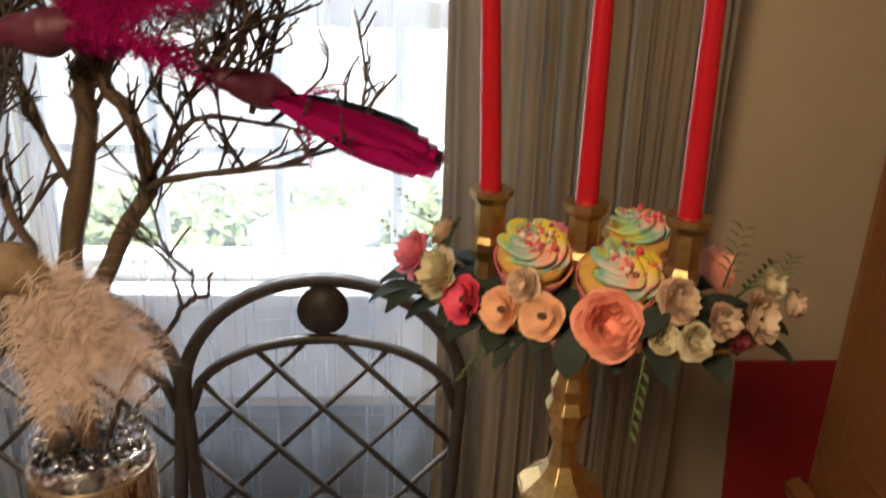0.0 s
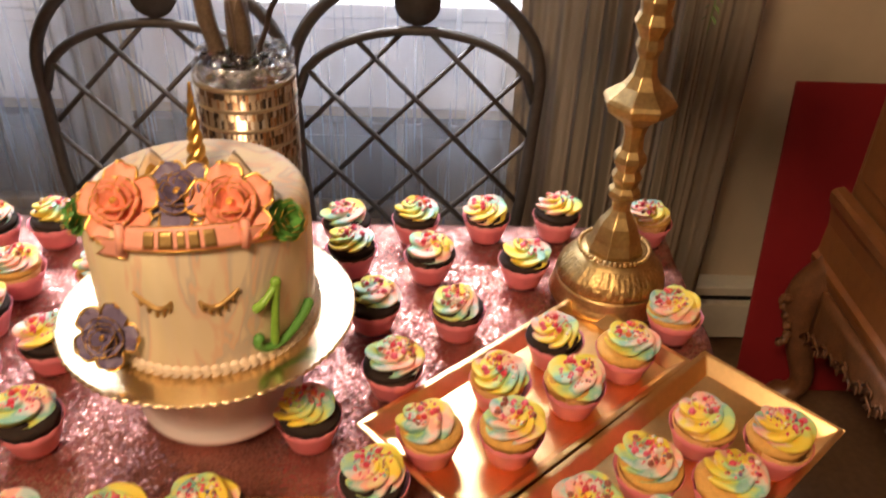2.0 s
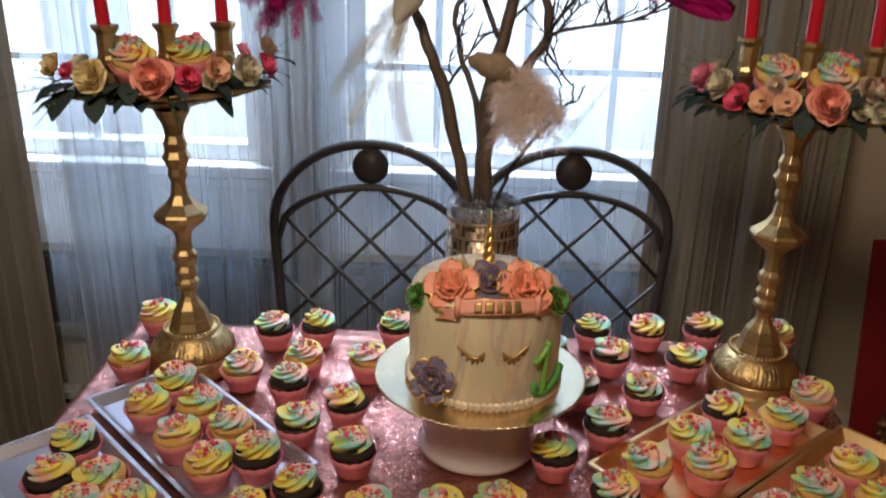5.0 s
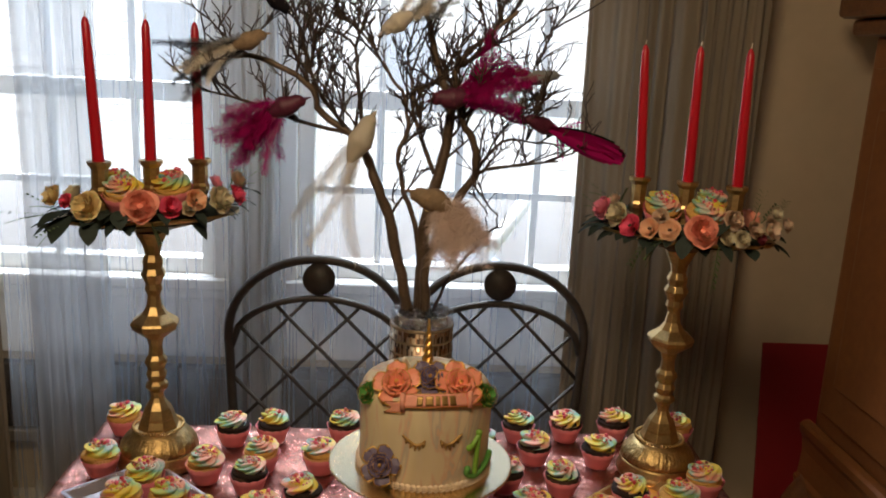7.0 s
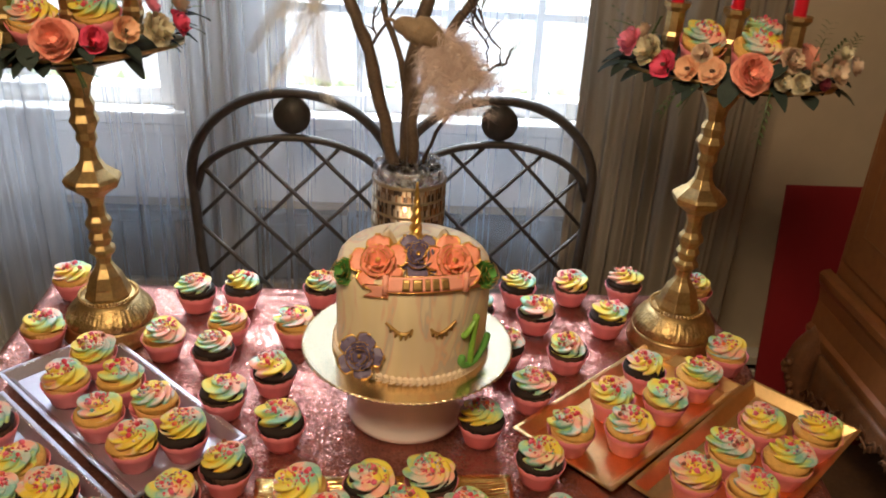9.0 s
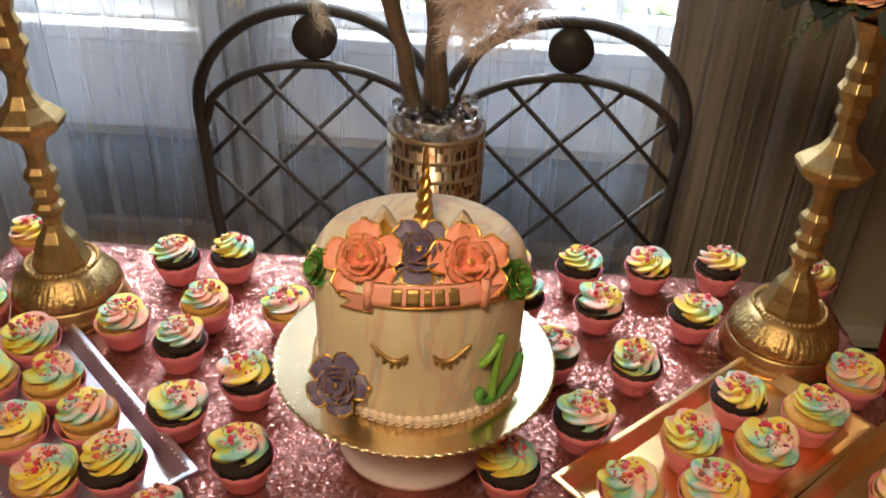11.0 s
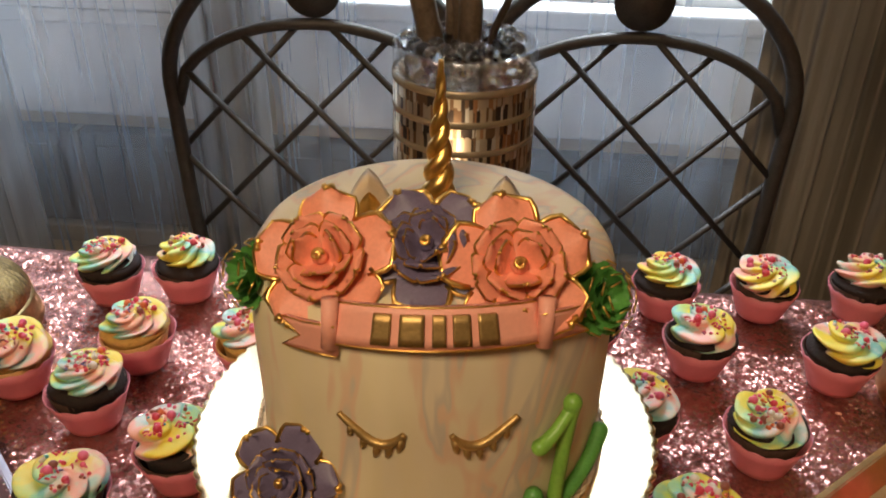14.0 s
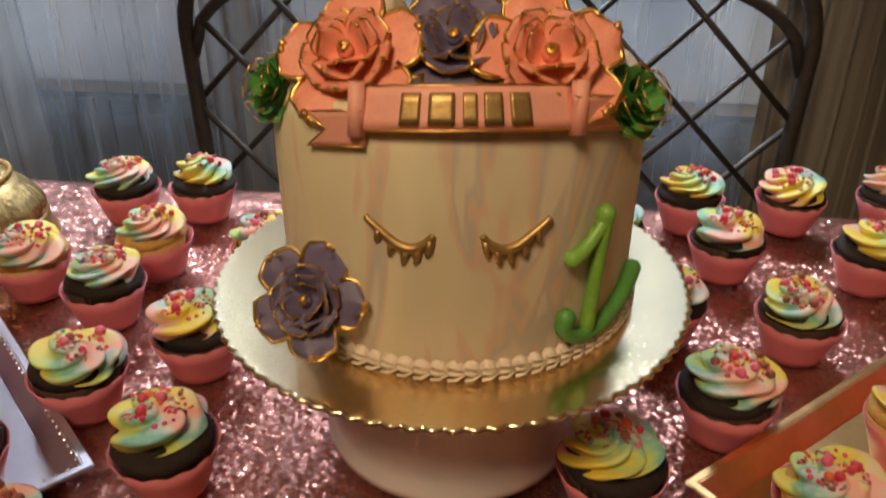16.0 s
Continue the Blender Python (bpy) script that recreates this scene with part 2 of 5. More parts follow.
# tricolour buttercream, turned by a chance of its own on each cake
fr = M["frosting"] = bpy.data.materials.new("buttercream")
fr.use_nodes = True
nt = fr.node_tree
b = nt.nodes["Principled BSDF"]
b.inputs["Roughness"].default_value, b.inputs["Subsurface Weight"].default_value, b.inputs["Subsurface Scale"].default_value = 0.5, 0.15, 0.004
tc, oi, nz, gr = (nt.nodes.new("ShaderNode" + s) for s in ("TexCoord", "ObjectInfo", "TexNoise", "TexGradient"))
gr.gradient_type = "RADIAL"
nz.inputs["Scale"].default_value = 70
sx = nt.nodes.new("ShaderNodeSeparateXYZ")
a1, a2, a3, frc = (nt.nodes.new("ShaderNodeMath") for _ in range(4))
a1.operation = a2.operation = a3.operation = "MULTIPLY_ADD"; frc.operation = "FRACT"
a1.inputs[1].default_value, a2.inputs[1].default_value, a3.inputs[1].default_value = 20.0, 0.50, 7.3
L = nt.links.new
L(tc.outputs["Object"], gr.inputs[0]); L(tc.outputs["Object"], nz.inputs["Vector"]); L(tc.outputs["Object"], sx.inputs[0])
L(sx.outputs[2], a1.inputs[0]); L(gr.outputs[0], a1.inputs[2]); L(nz.outputs[0], a2.inputs[0]); L(a1.outputs[0], a2.inputs[2])
L(oi.outputs["Random"], a3.inputs[0]); L(a2.outputs[0], a3.inputs[2]); L(a3.outputs[0], frc.inputs[0])
rp = ramp_nodes(fr, [(0.0, (0.76, 0.55, 0.05)), (0.22, (0.74, 0.60, 0.09)), (0.33, (0.56, 0.61, 0.18)), (0.43, (0.38, 0.57, 0.27)), (0.51, (0.22, 0.46, 0.38)), (0.58, (0.44, 0.53, 0.47)), (0.66, (0.62, 0.56, 0.46)),
                     (0.73, (0.80, 0.42, 0.33)), (0.81, (0.80, 0.38, 0.28)), (0.90, (0.74, 0.54, 0.28)), (1.0, (0.76, 0.55, 0.05))])
L(frc.outputs[0], rp.inputs[0]); L(rp.outputs[0], b.inputs["Base Color"])

sp = M["sprinkle"] = bpy.data.materials.new("sugar_sprinkles")
sp.use_nodes = True
nt = sp.node_tree
b = nt.nodes["Principled BSDF"]; b.inputs["Roughness"].default_value = 0.3
geo = nt.nodes.new("ShaderNodeNewGeometry")
rp = ramp_nodes(sp, [(0.0, (0.62, 0.05, 0.08)), (0.30, (0.72, 0.12, 0.20)), (0.52, (0.70, 0.16, 0.05)), (0.66, (0.72, 0.62, 0.52)), (0.76, (0.12, 0.36, 0.36)),
                     (0.82, (0.14, 0.12, 0.26)), (0.88, (0.26, 0.08, 0.05))], True)
nt.links.new(geo.outputs["Random Per Island"], rp.inputs[0]); nt.links.new(rp.outputs[0], b.inputs["Base Color"])

# marbled fondant
fo = M["fondant"] = bpy.data.materials.new("marbled_fondant")
fo.use_nodes = True
nt = fo.node_tree
b = nt.nodes["Principled BSDF"]; b.inputs["Roughness"].default_value = 0.45
tc, mp, n1, n2 = nt.nodes.new("ShaderNodeTexCoord"), nt.nodes.new("ShaderNodeMapping"), nt.nodes.new("ShaderNodeTexNoise"), nt.nodes.new("ShaderNodeTexNoise")
mp.inputs["Scale"].default_value = (1, 1, 0.35)
n1.inputs["Scale"].default_value, n1.inputs["Detail"].default_value, n1.inputs["Distortion"].default_value = 13, 2, 2.4
n2.inputs["Scale"].default_value, n2.inputs["Distortion"].default_value = 9, 1.0
rp = ramp_nodes(fo, [(0.30, (0.78, 0.66, 0.40)), (0.47, (0.78, 0.66, 0.43)), (0.54, (0.76, 0.53, 0.34)), (0.58, (0.62, 0.53, 0.40)), (0.66, (0.78, 0.66, 0.45))])
r2 = ramp_nodes(fo, [(0.42, (1, 1, 1)), (0.66, (0.84, 0.82, 0.85))])
mm = nt.nodes.new("ShaderNodeVectorMath"); mm.operation = "MULTIPLY"
L = nt.links.new
L(tc.outputs["Object"], mp.inputs[0]); L(mp.outputs[0], n1.inputs["Vector"]); L(mp.outputs[0], n2.inputs["Vector"])
L(n1.outputs[0], rp.inputs[0]); L(n2.outputs[0], r2.inputs[0]); L(rp.outputs[0], mm.inputs[0]); L(r2.outputs[0], mm.inputs[1]); L(mm.outputs[0], b.inputs["Base Color"])

# mirrored mosaic of the vase
mo = M["mosaic"] = mat("mirror_mosaic", (0.62, 0.46, 0.30), 0.28, 0.9, var=0.3, scale=30)
nt = mo.node_tree
bk, tc = nt.nodes.new("ShaderNodeTexVoronoi"), nt.nodes.new("ShaderNodeTexCoord")
mp = nt.nodes.new("ShaderNodeMapping"); mp.inputs["Scale"].default_value = (300, 300, 74)
bk.distance = "CHEBYCHEV"; bk.inputs["Scale"].default_value = 1; bk.inputs["Randomness"].default_value = 0.35
rp = ramp_nodes(mo, [(0.0, (0.52, 0.40, 0.27)), (0.25, (0.20, 0.12, 0.07)), (0.42, (0.46, 0.36, 0.26)), (0.58, (0.07, 0.05, 0.04)), (0.74, (0.40, 0.20, 0.10)), (0.86, (0.60, 0.54, 0.46))], True)
L = nt.links.new
L(tc.outputs["Object"], mp.inputs[0]); L(mp.outputs[0], bk.inputs["Vector"]); L(bk.outputs["Color"], rp.inputs[0])
L(rp.outputs[0], nt.nodes["Principled BSDF"].inputs["Base Color"])
M["band"] = mat("frosted_band", (0.31, 0.24, 0.16), 0.38, 0.6, var=0.1, scale=30)

# hammered gold of the long platter
ha = M["gold_ripple"] = mat("rippled_gold", (0.88, 0.60, 0.22), 0.15, 1.0, var=0.05, scale=20)
nt = ha.node_tree
tc, mp, wv, bp = nt.nodes.new("ShaderNodeTexCoord"), nt.nodes.new("ShaderNodeMapping"), nt.nodes.new("ShaderNodeTexNoise"), nt.nodes.new("ShaderNodeBump")
mp.inputs["Scale"].default_value = (13, 190, 1)
wv.inputs["Scale"].default_value = 1
bp.inputs["Strength"].default_value, bp.inputs["Distance"].default_value = 1.0, 0.004
L = nt.links.new
L(tc.outputs["Object"], mp.inputs[0]); L(mp.outputs[0], wv.inputs["Vector"]); L(wv.outputs[0], bp.inputs["Height"]); L(bp.outputs[0], nt.nodes["Principled BSDF"].inputs["Normal"])

# ---- mesh helpers ----
def mesh_of(name, bm, mats, smooth=True):
    me = bpy.data.meshes.new(name)
    bmesh.ops.recalc_face_normals(bm, faces=bm.faces)
    for f in bm.faces:
        f.smooth = smooth
    bm.to_mesh(me)
    bm.free()
    for m in (mats if isinstance(mats, (list, tuple)) else [mats]):
        me.materials.append(m)
    return me


def part(name, bm, material, parent, label="", smooth=True):
    ob = new(name, bm if isinstance(bm, bpy.types.Mesh) else mesh_of(name, bm, material, smooth))
    ob.parent = parent
    return tagged(ob, label)


def thing(name, label, category, group="", at=None, bm=None, material=None, smooth=True, kind=""):
    ob = new(name, mesh_of(name, bm, material, smooth) if bm else None)
    if at is not None:
        ob.matrix_world = at
    return tagged(ob, label, category, group, kind)


def box(bm, x0, x1, y0, y1, z0, z1, bevel=0.0, m=None):
    vs = [bm.verts.new((x, y, z)) for z in (z0, z1) for x, y in ((x0, y0), (x1, y0), (x1, y1), (x0, y1))]
    fs = [bm.faces.new([vs[i] for i in q]) for q in ((3, 2, 1, 0), (4, 5, 6, 7), (0, 1, 5, 4), (1, 2, 6, 5), (2, 3, 7, 6), (3, 0, 4, 7))]
    if bevel:
        es = {e for f in fs for e in f.edges}
        r = bmesh.ops.bevel(bm, geom=list(es), offset=bevel, segments=2, affect="EDGES", profile=0.5)
        vs = list({v for f in r["faces"] for v in f.verts})
    if m is not None:
        bmesh.ops.transform(bm, matrix=m, verts=vs)
    return vs


def lathe(bm, prof, n=32, m=None, wob=None, caps=True):
    """Turn a profile of (radius, height); wob(angle, i) scales the radius."""
    rings = []
    for i, (r, z) in enumerate(prof):
        ring = []
        for k in range(n):
            a = 2 * math.pi * k / n
            s = wob(a, i) if wob else 1.0
            p = Vector((r * s * math.cos(a), r * s * math.sin(a), z))
            ring.append(bm.verts.new(m @ p if m else p))
        rings.append(ring)
    for a, c in zip(rings, rings[1:]):
        for k in range(n):
            bm.faces.new((a[k], a[(k + 1) % n], c[(k + 1) % n], c[k]))
    if caps:
        for ring in (rings[0], rings[-1]):
            bm.faces.new(ring)
    return rings


def tube(bm, pts, rad, n=8, mi=0, closed=False):
    """A tube along points; rad is a number or one for each point."""
    pts = [Vector(p) for p in pts]
    rad = rad if isinstance(rad, (list, tuple)) else [rad] * len(pts)
    rings, side = [], None
    for i, p in enumerate(pts):
        a, c = pts[i - 1] if (i or closed) else pts[0], pts[(i + 1) % len(pts)] if (i < len(pts) - 1 or closed) else pts[-1]
        d = (c - a).normalized() if (c - a).length > 1e-9 else Vector((0, 0, 1))
        if side is None:
            side = d.cross(Vector((0.31, 0.12, 0.94)) if abs(d.z) < 0.9 else Vector((1, 0.2, 0))).normalized()
        side = (side - d * side.dot(d)).normalized()
        up = d.cross(side)
        rings.append([bm.verts.new(p + rad[i] * (math.cos(t) * side + math.sin(t) * up)) for t in (2 * math.pi * k / n for k in range(n))])
    for a, c in zip(rings, rings[1:] + ([rings[0]] if closed else [])):
        for k in range(n):
            bm.faces.new((a[k], a[(k + 1) % n], c[(k + 1) % n], c[k])).material_index = mi
    if not closed and n > 2:
        for ring in (rings[0], rings[-1]):
            bm.faces.new(ring).material_index = mi


def ball(bm, c, r, mi=0, seg=8, rings=6, scale=(1, 1, 1), rot=None):
    c = Vector(c)
    def P(u, v):
        q = Vector((r * scale[0] * math.sin(v) * math.cos(u), r * scale[1] * math.sin(v) * math.sin(u), r * scale[2] * math.cos(v)))
        return bm.verts.new(c + (rot @ q if rot else q))
    top, bot = P(0, 0), P(0, math.pi)
    rs = [[P(2 * math.pi * k / seg, math.pi * j / rings) for k in range(seg)] for j in range(1, rings)]
    for k in range(seg):
        bm.faces.new((top, rs[0][k], rs[0][(k + 1) % seg])).material_index = mi
        bm.faces.new((bot, rs[-1][(k + 1) % seg], rs[-1][k])).material_index = mi
    for a, d in zip(rs, rs[1:]):
        for k in range(seg):
            bm.faces.new((a[k], d[k], d[(k + 1) % seg], a[(k + 1) % seg])).material_index = mi


def sheet(bm, fn, nu, nv, mi=0):
    g = [[bm.verts.new(fn(i / nu, j / nv)) for j in range(nv + 1)] for i in range(nu + 1)]
    for i in range(nu):
        for j in range(nv):
            bm.faces.new((g[i][j], g[i + 1][j], g[i + 1][j + 1], g[i][j + 1])).material_index = mi
    return g


def smooth_path(pts, n):
    """Catmull-Rom through points."""
    P = [Vector(p) for p in pts]
    out = []
    for i in range(len(P) - 1):
        a, b_, c, d = P[max(i - 1, 0)], P[i], P[i + 1], P[min(i + 2, len(P) - 1)]
        for k in range(n):
            t = k / n
            out.append(0.5 * ((2 * b_) + (c - a) * t + (2 * a - 5 * b_ + 4 * c - d) * t * t + (3 * b_ - a - 3 * c + d) * t ** 3))
    return out + [P[-1]]


# ---- the room ----
WALL, LEFT, RIGHT, BACK, HIGH = 1.56, -2.6, 1.36, -2.6, 2.5
bm = bmesh.new(); box(bm, LEFT - 0.1, RIGHT + 0.1, BACK - 0.1, WALL + 0.14, -0.1, 0)
thing("floor", "dark brown wooden floor", "floor", bm=bm, material=M["floor"], kind="structure", smooth=False)
bm = bmesh.new(); box(bm, LEFT - 0.1, RIGHT + 0.1, BACK - 0.1, WALL + 0.14, HIGH, HIGH + 0.1)
thing("ceiling", "plain off-white ceiling", "ceiling", bm=bm, material=M["ceiling"], kind="structure", smooth=False)
# openings: (x0, x1) of the two windows, sill and head
SILL, HEAD = 0.905, 2.15
OPEN = [(-1.84, -0.90), (-0.66, 0.28)]
bm = bmesh.new()
xs = [LEFT] + [v for o in OPEN for v in o] + [RIGHT]
for a, c in zip(xs[::2], xs[1::2]):
    box(bm, a, c, WALL, WALL + 0.14, 0, HIGH)
for a, c in OPEN:
    box(bm, a, c, WALL, WALL + 0.14, 0, SILL)
    box(bm, a, c, WALL, WALL + 0.14, HEAD, HIGH)
thing("wall_north", "warm beige painted wall with two windows", "wall", bm=bm, material=M["plaster"], kind="structure", smooth=False)
for nm, b4 in (("wall_east", (RIGHT, RIGHT + 0.1, BACK, WALL, 0, HIGH)), ("wall_west", (LEFT - 0.1, LEFT, BACK, WALL, 0, HIGH)), ("wall_south", (LEFT, RIGHT, BACK - 0.1, BACK, 0, HIGH))):
    bm = bmesh.new(); box(bm, *b4)
    thing(nm, "warm beige painted wall", "wall", bm=bm, material=M["plaster"], kind="structure", smooth=False)

for i, (a, c) in enumerate(OPEN):
    w = thing("window_%d" % (i + 1), "white double-hung window with muntins behind sheer curtain", "window", kind="structure")
    w.location = ((a + c) / 2, WALL + 0.06, SILL)
    hw, hh = (c - a) / 2, HEAD - SILL
    bm = bmesh.new()
    for x0, x1, z0, z1 in ((-hw, -hw + 0.045, 0, hh), (hw - 0.045, hw, 0, hh), (-hw + 0.045, hw - 0.045, 0, 0.05), (-hw + 0.045, hw - 0.045, hh - 0.05, hh)):
        box(bm, x0, x1, -0.03, 0.04, z0, z1, 0.004)
    part("window_frame", bm, M["white_paint"], w, smooth=False)
    bm = bmesh.new(); box(bm, -hw + 0.045, hw - 0.045, -0.02, 0.03, 0.51, 0.565, 0.004)
    part("meeting_rail", bm, M["white_paint"], w, smooth=False)
    for k in (-1, 0, 1):
        for z0, z1 in ((0.05, 0.51), (0.565, hh - 0.05)):
            bm = bmesh.new(); x = k * hw / 2; box(bm, x - 0.011, x + 0.011, -0.008, 0.012, z0, z1, 0.003)
            part("muntin", bm, M["white_paint"], w, smooth=False)
    for z in (0.27, 0.87):
        bm = bmesh.new(); box(bm, -hw + 0.045, hw - 0.045, -0.010, 0.010, z - 0.011, z + 0.011, 0.003)
        part("muntin", bm, M["white_paint"], w, smooth=False)
    bm = bmesh.new(); box(bm, -hw - 0.07, hw + 0.07, -0.100, -0.062, -0.03, 0.004, 0.006); box(bm, -hw + 0.002, hw - 0.002, -0.061, 0.078, 0.0005, 0.004)
    part("window_sill", bm, M["white_paint"], w, smooth=False)
    bm = bmesh.new(); box(bm, -hw - 0.05, hw + 0.05, -0.078, -0.061, -0.245, -0.031, 0.005); box(bm, -hw - 0.06, hw + 0.06, -0.090, -0.079, -0.06, -0.031, 0.004)
    part("apron", bm, M["white_paint"], w, smooth=False)
    bm = bmesh.new()
    for x0, x1, z0, z1 in ((-hw - 0.07, -hw, 0, hh + 0.07), (hw, hw + 0.07, 0, hh + 0.07), (-hw, hw, hh, hh + 0.07)):
        box(bm, x0, x1, -0.078, -0.06, z0, z1, 0.004)
    part("casing", bm, M["white_paint"], w, smooth=False)
    bm = bmesh.new(); box(bm, -hw + 0.045, hw - 0.045, 0.000, 0.004, 0.05, hh - 0.05)
    p = part("pane", bm, M["pane"], w, smooth=False)
    p.visible_shadow = False

# low panel radiator under the windows
rd = thing("radiator", "dark grey panel radiator with pale edges under the windows", "radiator", at=pose(-0.80, WALL, 0))
for k in range(6):
    x = -0.99 + 0.335 * k
    bm = bmesh.new(); box(bm, x, x + 0.318, -0.045, -0.004, 0.43, 0.635, 0.006); box(bm, x + 0.03, x + 0.288, -0.050, -0.046, 0.46, 0.605, 0.002)
    part("panel", bm, M["radiator"], rd, smooth=False)
    bm = bmesh.new(); box(bm, x + 0.3195, x + 0.3335, -0.047, -0.004, 0.43, 0.635, 0.002)
    part("joint_strip", bm, M["radiator_trim"], rd, "paler joint strip", smooth=False)
bm = bmesh.new(); box(bm, -1.0, 1.02, -0.060, -0.003, 0.385, 0.426, 0.006)
part("bottom_rail", bm, M["radiator_trim"], rd, "paler bottom rail", smooth=False)
for x in (-0.9, 0.0, 0.9):
    bm = bmesh.new(); box(bm, x - 0.02, x + 0.02, -0.050, -0.008, 0.206, 0.384, 0.004)
    part("foot", bm, M["radiator"], rd, smooth=False)

# baseboard heater under the windows
ht = thing("baseboard_heater", "cream enamelled baseboard heater along the wall", "heater", at=pose(0, WALL, 0))
bm = bmesh.new(); box(bm, -1.9, RIGHT - 0.01, -0.055, -0.002, 0.03, 0.145, 0.006)
part("front_cover", bm, M["heater"], ht, smooth=False)
# solid near-black box: the slot's inner shade is put into its colour
bm = bmesh.new(); box(bm, -1.9, RIGHT - 0.01, -0.035, -0.002, 0.145, 0.175)
part("louvre_slot", bm, M["black"], ht, "louvre slot with its shade coloured black", smooth=False)
bm = bmesh.new(); box(bm, -1.9, RIGHT - 0.01, -0.062, -0.002, 0.175, 0.205, 0.005)
part("top_cover", bm, M["heater"], ht, smooth=False)


def curtain(label, x0, x1, y, folds, depth, material, z0=0.02, z1=2.32, seed=0, gather=1.0):
    rnd = random.Random(seed)
    ph = [rnd.uniform(0, 6.28) for _ in range(4)]
    bm = bmesh.new()
    def f(u, v):
        s = u + 0.03 * math.sin(2 * math.pi * u * 2.3 + ph[0]) + 0.012 * math.sin(v * 5 + ph[1])
        d = math.sin(2 * math.pi * folds * s + ph[2]) * (0.75 + 0.35 * math.sin(9 * u + ph[3])) + 0.35 * math.sin(2 * math.pi * folds * 2.1 * s + ph[1])
        return Vector((x0 + (x1 - x0) * u + 0.006 * math.sin(v * 4 + 20 * u), y + depth * d * (0.65 + 0.35 * (1 - v)), z0 + (z1 - z0) * v))
    sheet(bm, f, int(folds * 12), 10)
    return thing("curtain", label, "curtain", "window curtains", bm=bm, material=material)


curtain("dense pleated taupe voile curtain hanging to the floor", 0.11, 0.60, 1.375, 11, 0.022, M["drape"], seed=3)
curtain("sheer white voile curtain over the window", -0.73, 0.125, 1.392, 7, 0.010, M["sheer"], seed=5)
curtain("gathered sheer greyish curtain edge between the windows", -0.835, -0.685, 1.392, 4.5, 0.016, M["gathered"], seed=8)
curtain("sheer white voile curtain over the window", -1.45, -0.82, 1.395, 8, 0.014, M["sheer"], seed=9)
curtain("gathered sheer greyish curtain edge over the window", -1.36, -1.15, 1.380, 5, 0.018, M["gathered"], seed=12)
curtain("dense pleated taupe voile curtain hanging to the floor", -2.1, -1.44, 1.365, 12, 0.020, M["drape"], seed=14)
rod = thing("curtain_rod", "dark metal curtain rod above the windows", "curtain rod", at=pose(0, 1.35, 2.33))
bm = bmesh.new(); tube(bm, [(-2.15, 0, 0), (0.68, 0, 0)], 0.011, 10); part("pole", bm, M["iron"], rod)
for x in (-2.15, -0.8, 0.68):
    bm = bmesh.new(); tube(bm, [(x, 0, 0), (x, 0.208, 0)], 0.008, 8); ball(bm, (x, 0, 0), 0.02); part("bracket", bm, M["iron"], rod)

# outdoors
bm = bmesh.new(); box(bm, -90, 90, WALL + 0.3, 180, -0.9, -0.8)
thing("ground", "sunlit lawn outside the window", "ground", bm=bm, material=M["grass"], kind="structure", smooth=False)
bm = bmesh.new(); box(bm, -90, 90, 6.75, 12.9, -0.8, -0.795)
thing("pavement", "pale concrete driveway outside", "pavement", bm=bm, material=M["road"], kind="structure", smooth=False)
hs = thing("neighbour_house", "white clapboard house across the lawn", "house", at=pose(-2.5, 13, -0.8))
bm = bmesh.new()
for k in range(22):
    box(bm, -9, 9, 0 + 0.012 * (k % 2), 5, k * 0.26, k * 0.26 + 0.25)
part("wall", bm, M["siding"], hs, smooth=False)
bm = bmesh.new(); vs = [bm.verts.new(p) for p in ((-9.4, -0.4, 5.7), (9.4, -0.4, 5.7), (9.4, 5.4, 5.7), (-9.4, 5.4, 5.7), (-9.4, 2.5, 7.6), (9.4, 2.5, 7.6))]
for q in ((0, 1, 5, 4), (2, 3, 4, 5), (0, 4, 3), (1, 2, 5), (0, 3, 2, 1)):
    bm.faces.new([vs[i] for i in q])
part("roof", bm, M["grey_plastic"], hs, smooth=False)
for x in (-5.2, -1.6, 2.2, 5.6):
    bm = bmesh.new(); box(bm, x - 0.5, x + 0.5, -0.05, -0.002, 1.6, 3.0, 0.02)
    wd = part("window", bm, M["white_paint"], hs, smooth=False)
    bm = bmesh.new(); box(bm, x - 0.42, x + 0.42, -0.065, -0.051, 1.68, 2.92)
    part("pane", bm, M["grey_plastic"], wd, smooth=False)
bm = bmesh.new(); rnd = random.Random(4)
for k in range(11000):
    x, yy, zz = rnd.uniform(-7, 6), rnd.uniform(-0.35, 0.35), rnd.random() ** 0.7 * (0.36 + 0.05 * math.sin(x * 2.1) + 0.03 * math.sin(x * 7))
    q = Euler((rnd.uniform(0, 6), rnd.uniform(0, 6), 0)).to_matrix()
    vs = [bm.verts.new(Vector((x, 6.3 + yy, -0.8 + zz)) + q @ Vector(p)) for p in ((-0.07, 0, 0), (0, -0.04, 0.01), (0.09, 0, 0), (0, 0.04, 0.01))]
    bm.faces.new(vs)
thing("hedge", "low green hedge along the lawn", "hedge", bm=bm, material=M["hedge"], kind="stuff", smooth=False)
bn = thing("wheelbarrow", "grey tub with a long pale handle outside the window", "wheelbarrow", at=pose(-0.15, 2.05, 0.70))
bm = bmesh.new(); lathe(bm, [(0.09, 0), (0.115, 0.03), (0.135, 0.13), (0.140, 0.155), (0.130, 0.155), (0.105, 0.04)], 20, wob=lambda a, i: 1 + 0.25 * abs(math.cos(a)))
part("tub", bm, M["grey_plastic"], bn)
bm = bmesh.new(); tube(bm, [(0.06, -0.02, 0.12), (0.26, 0.02, 0.42)], 0.026, 8); part("handle", bm, M["white_paint"], bn)
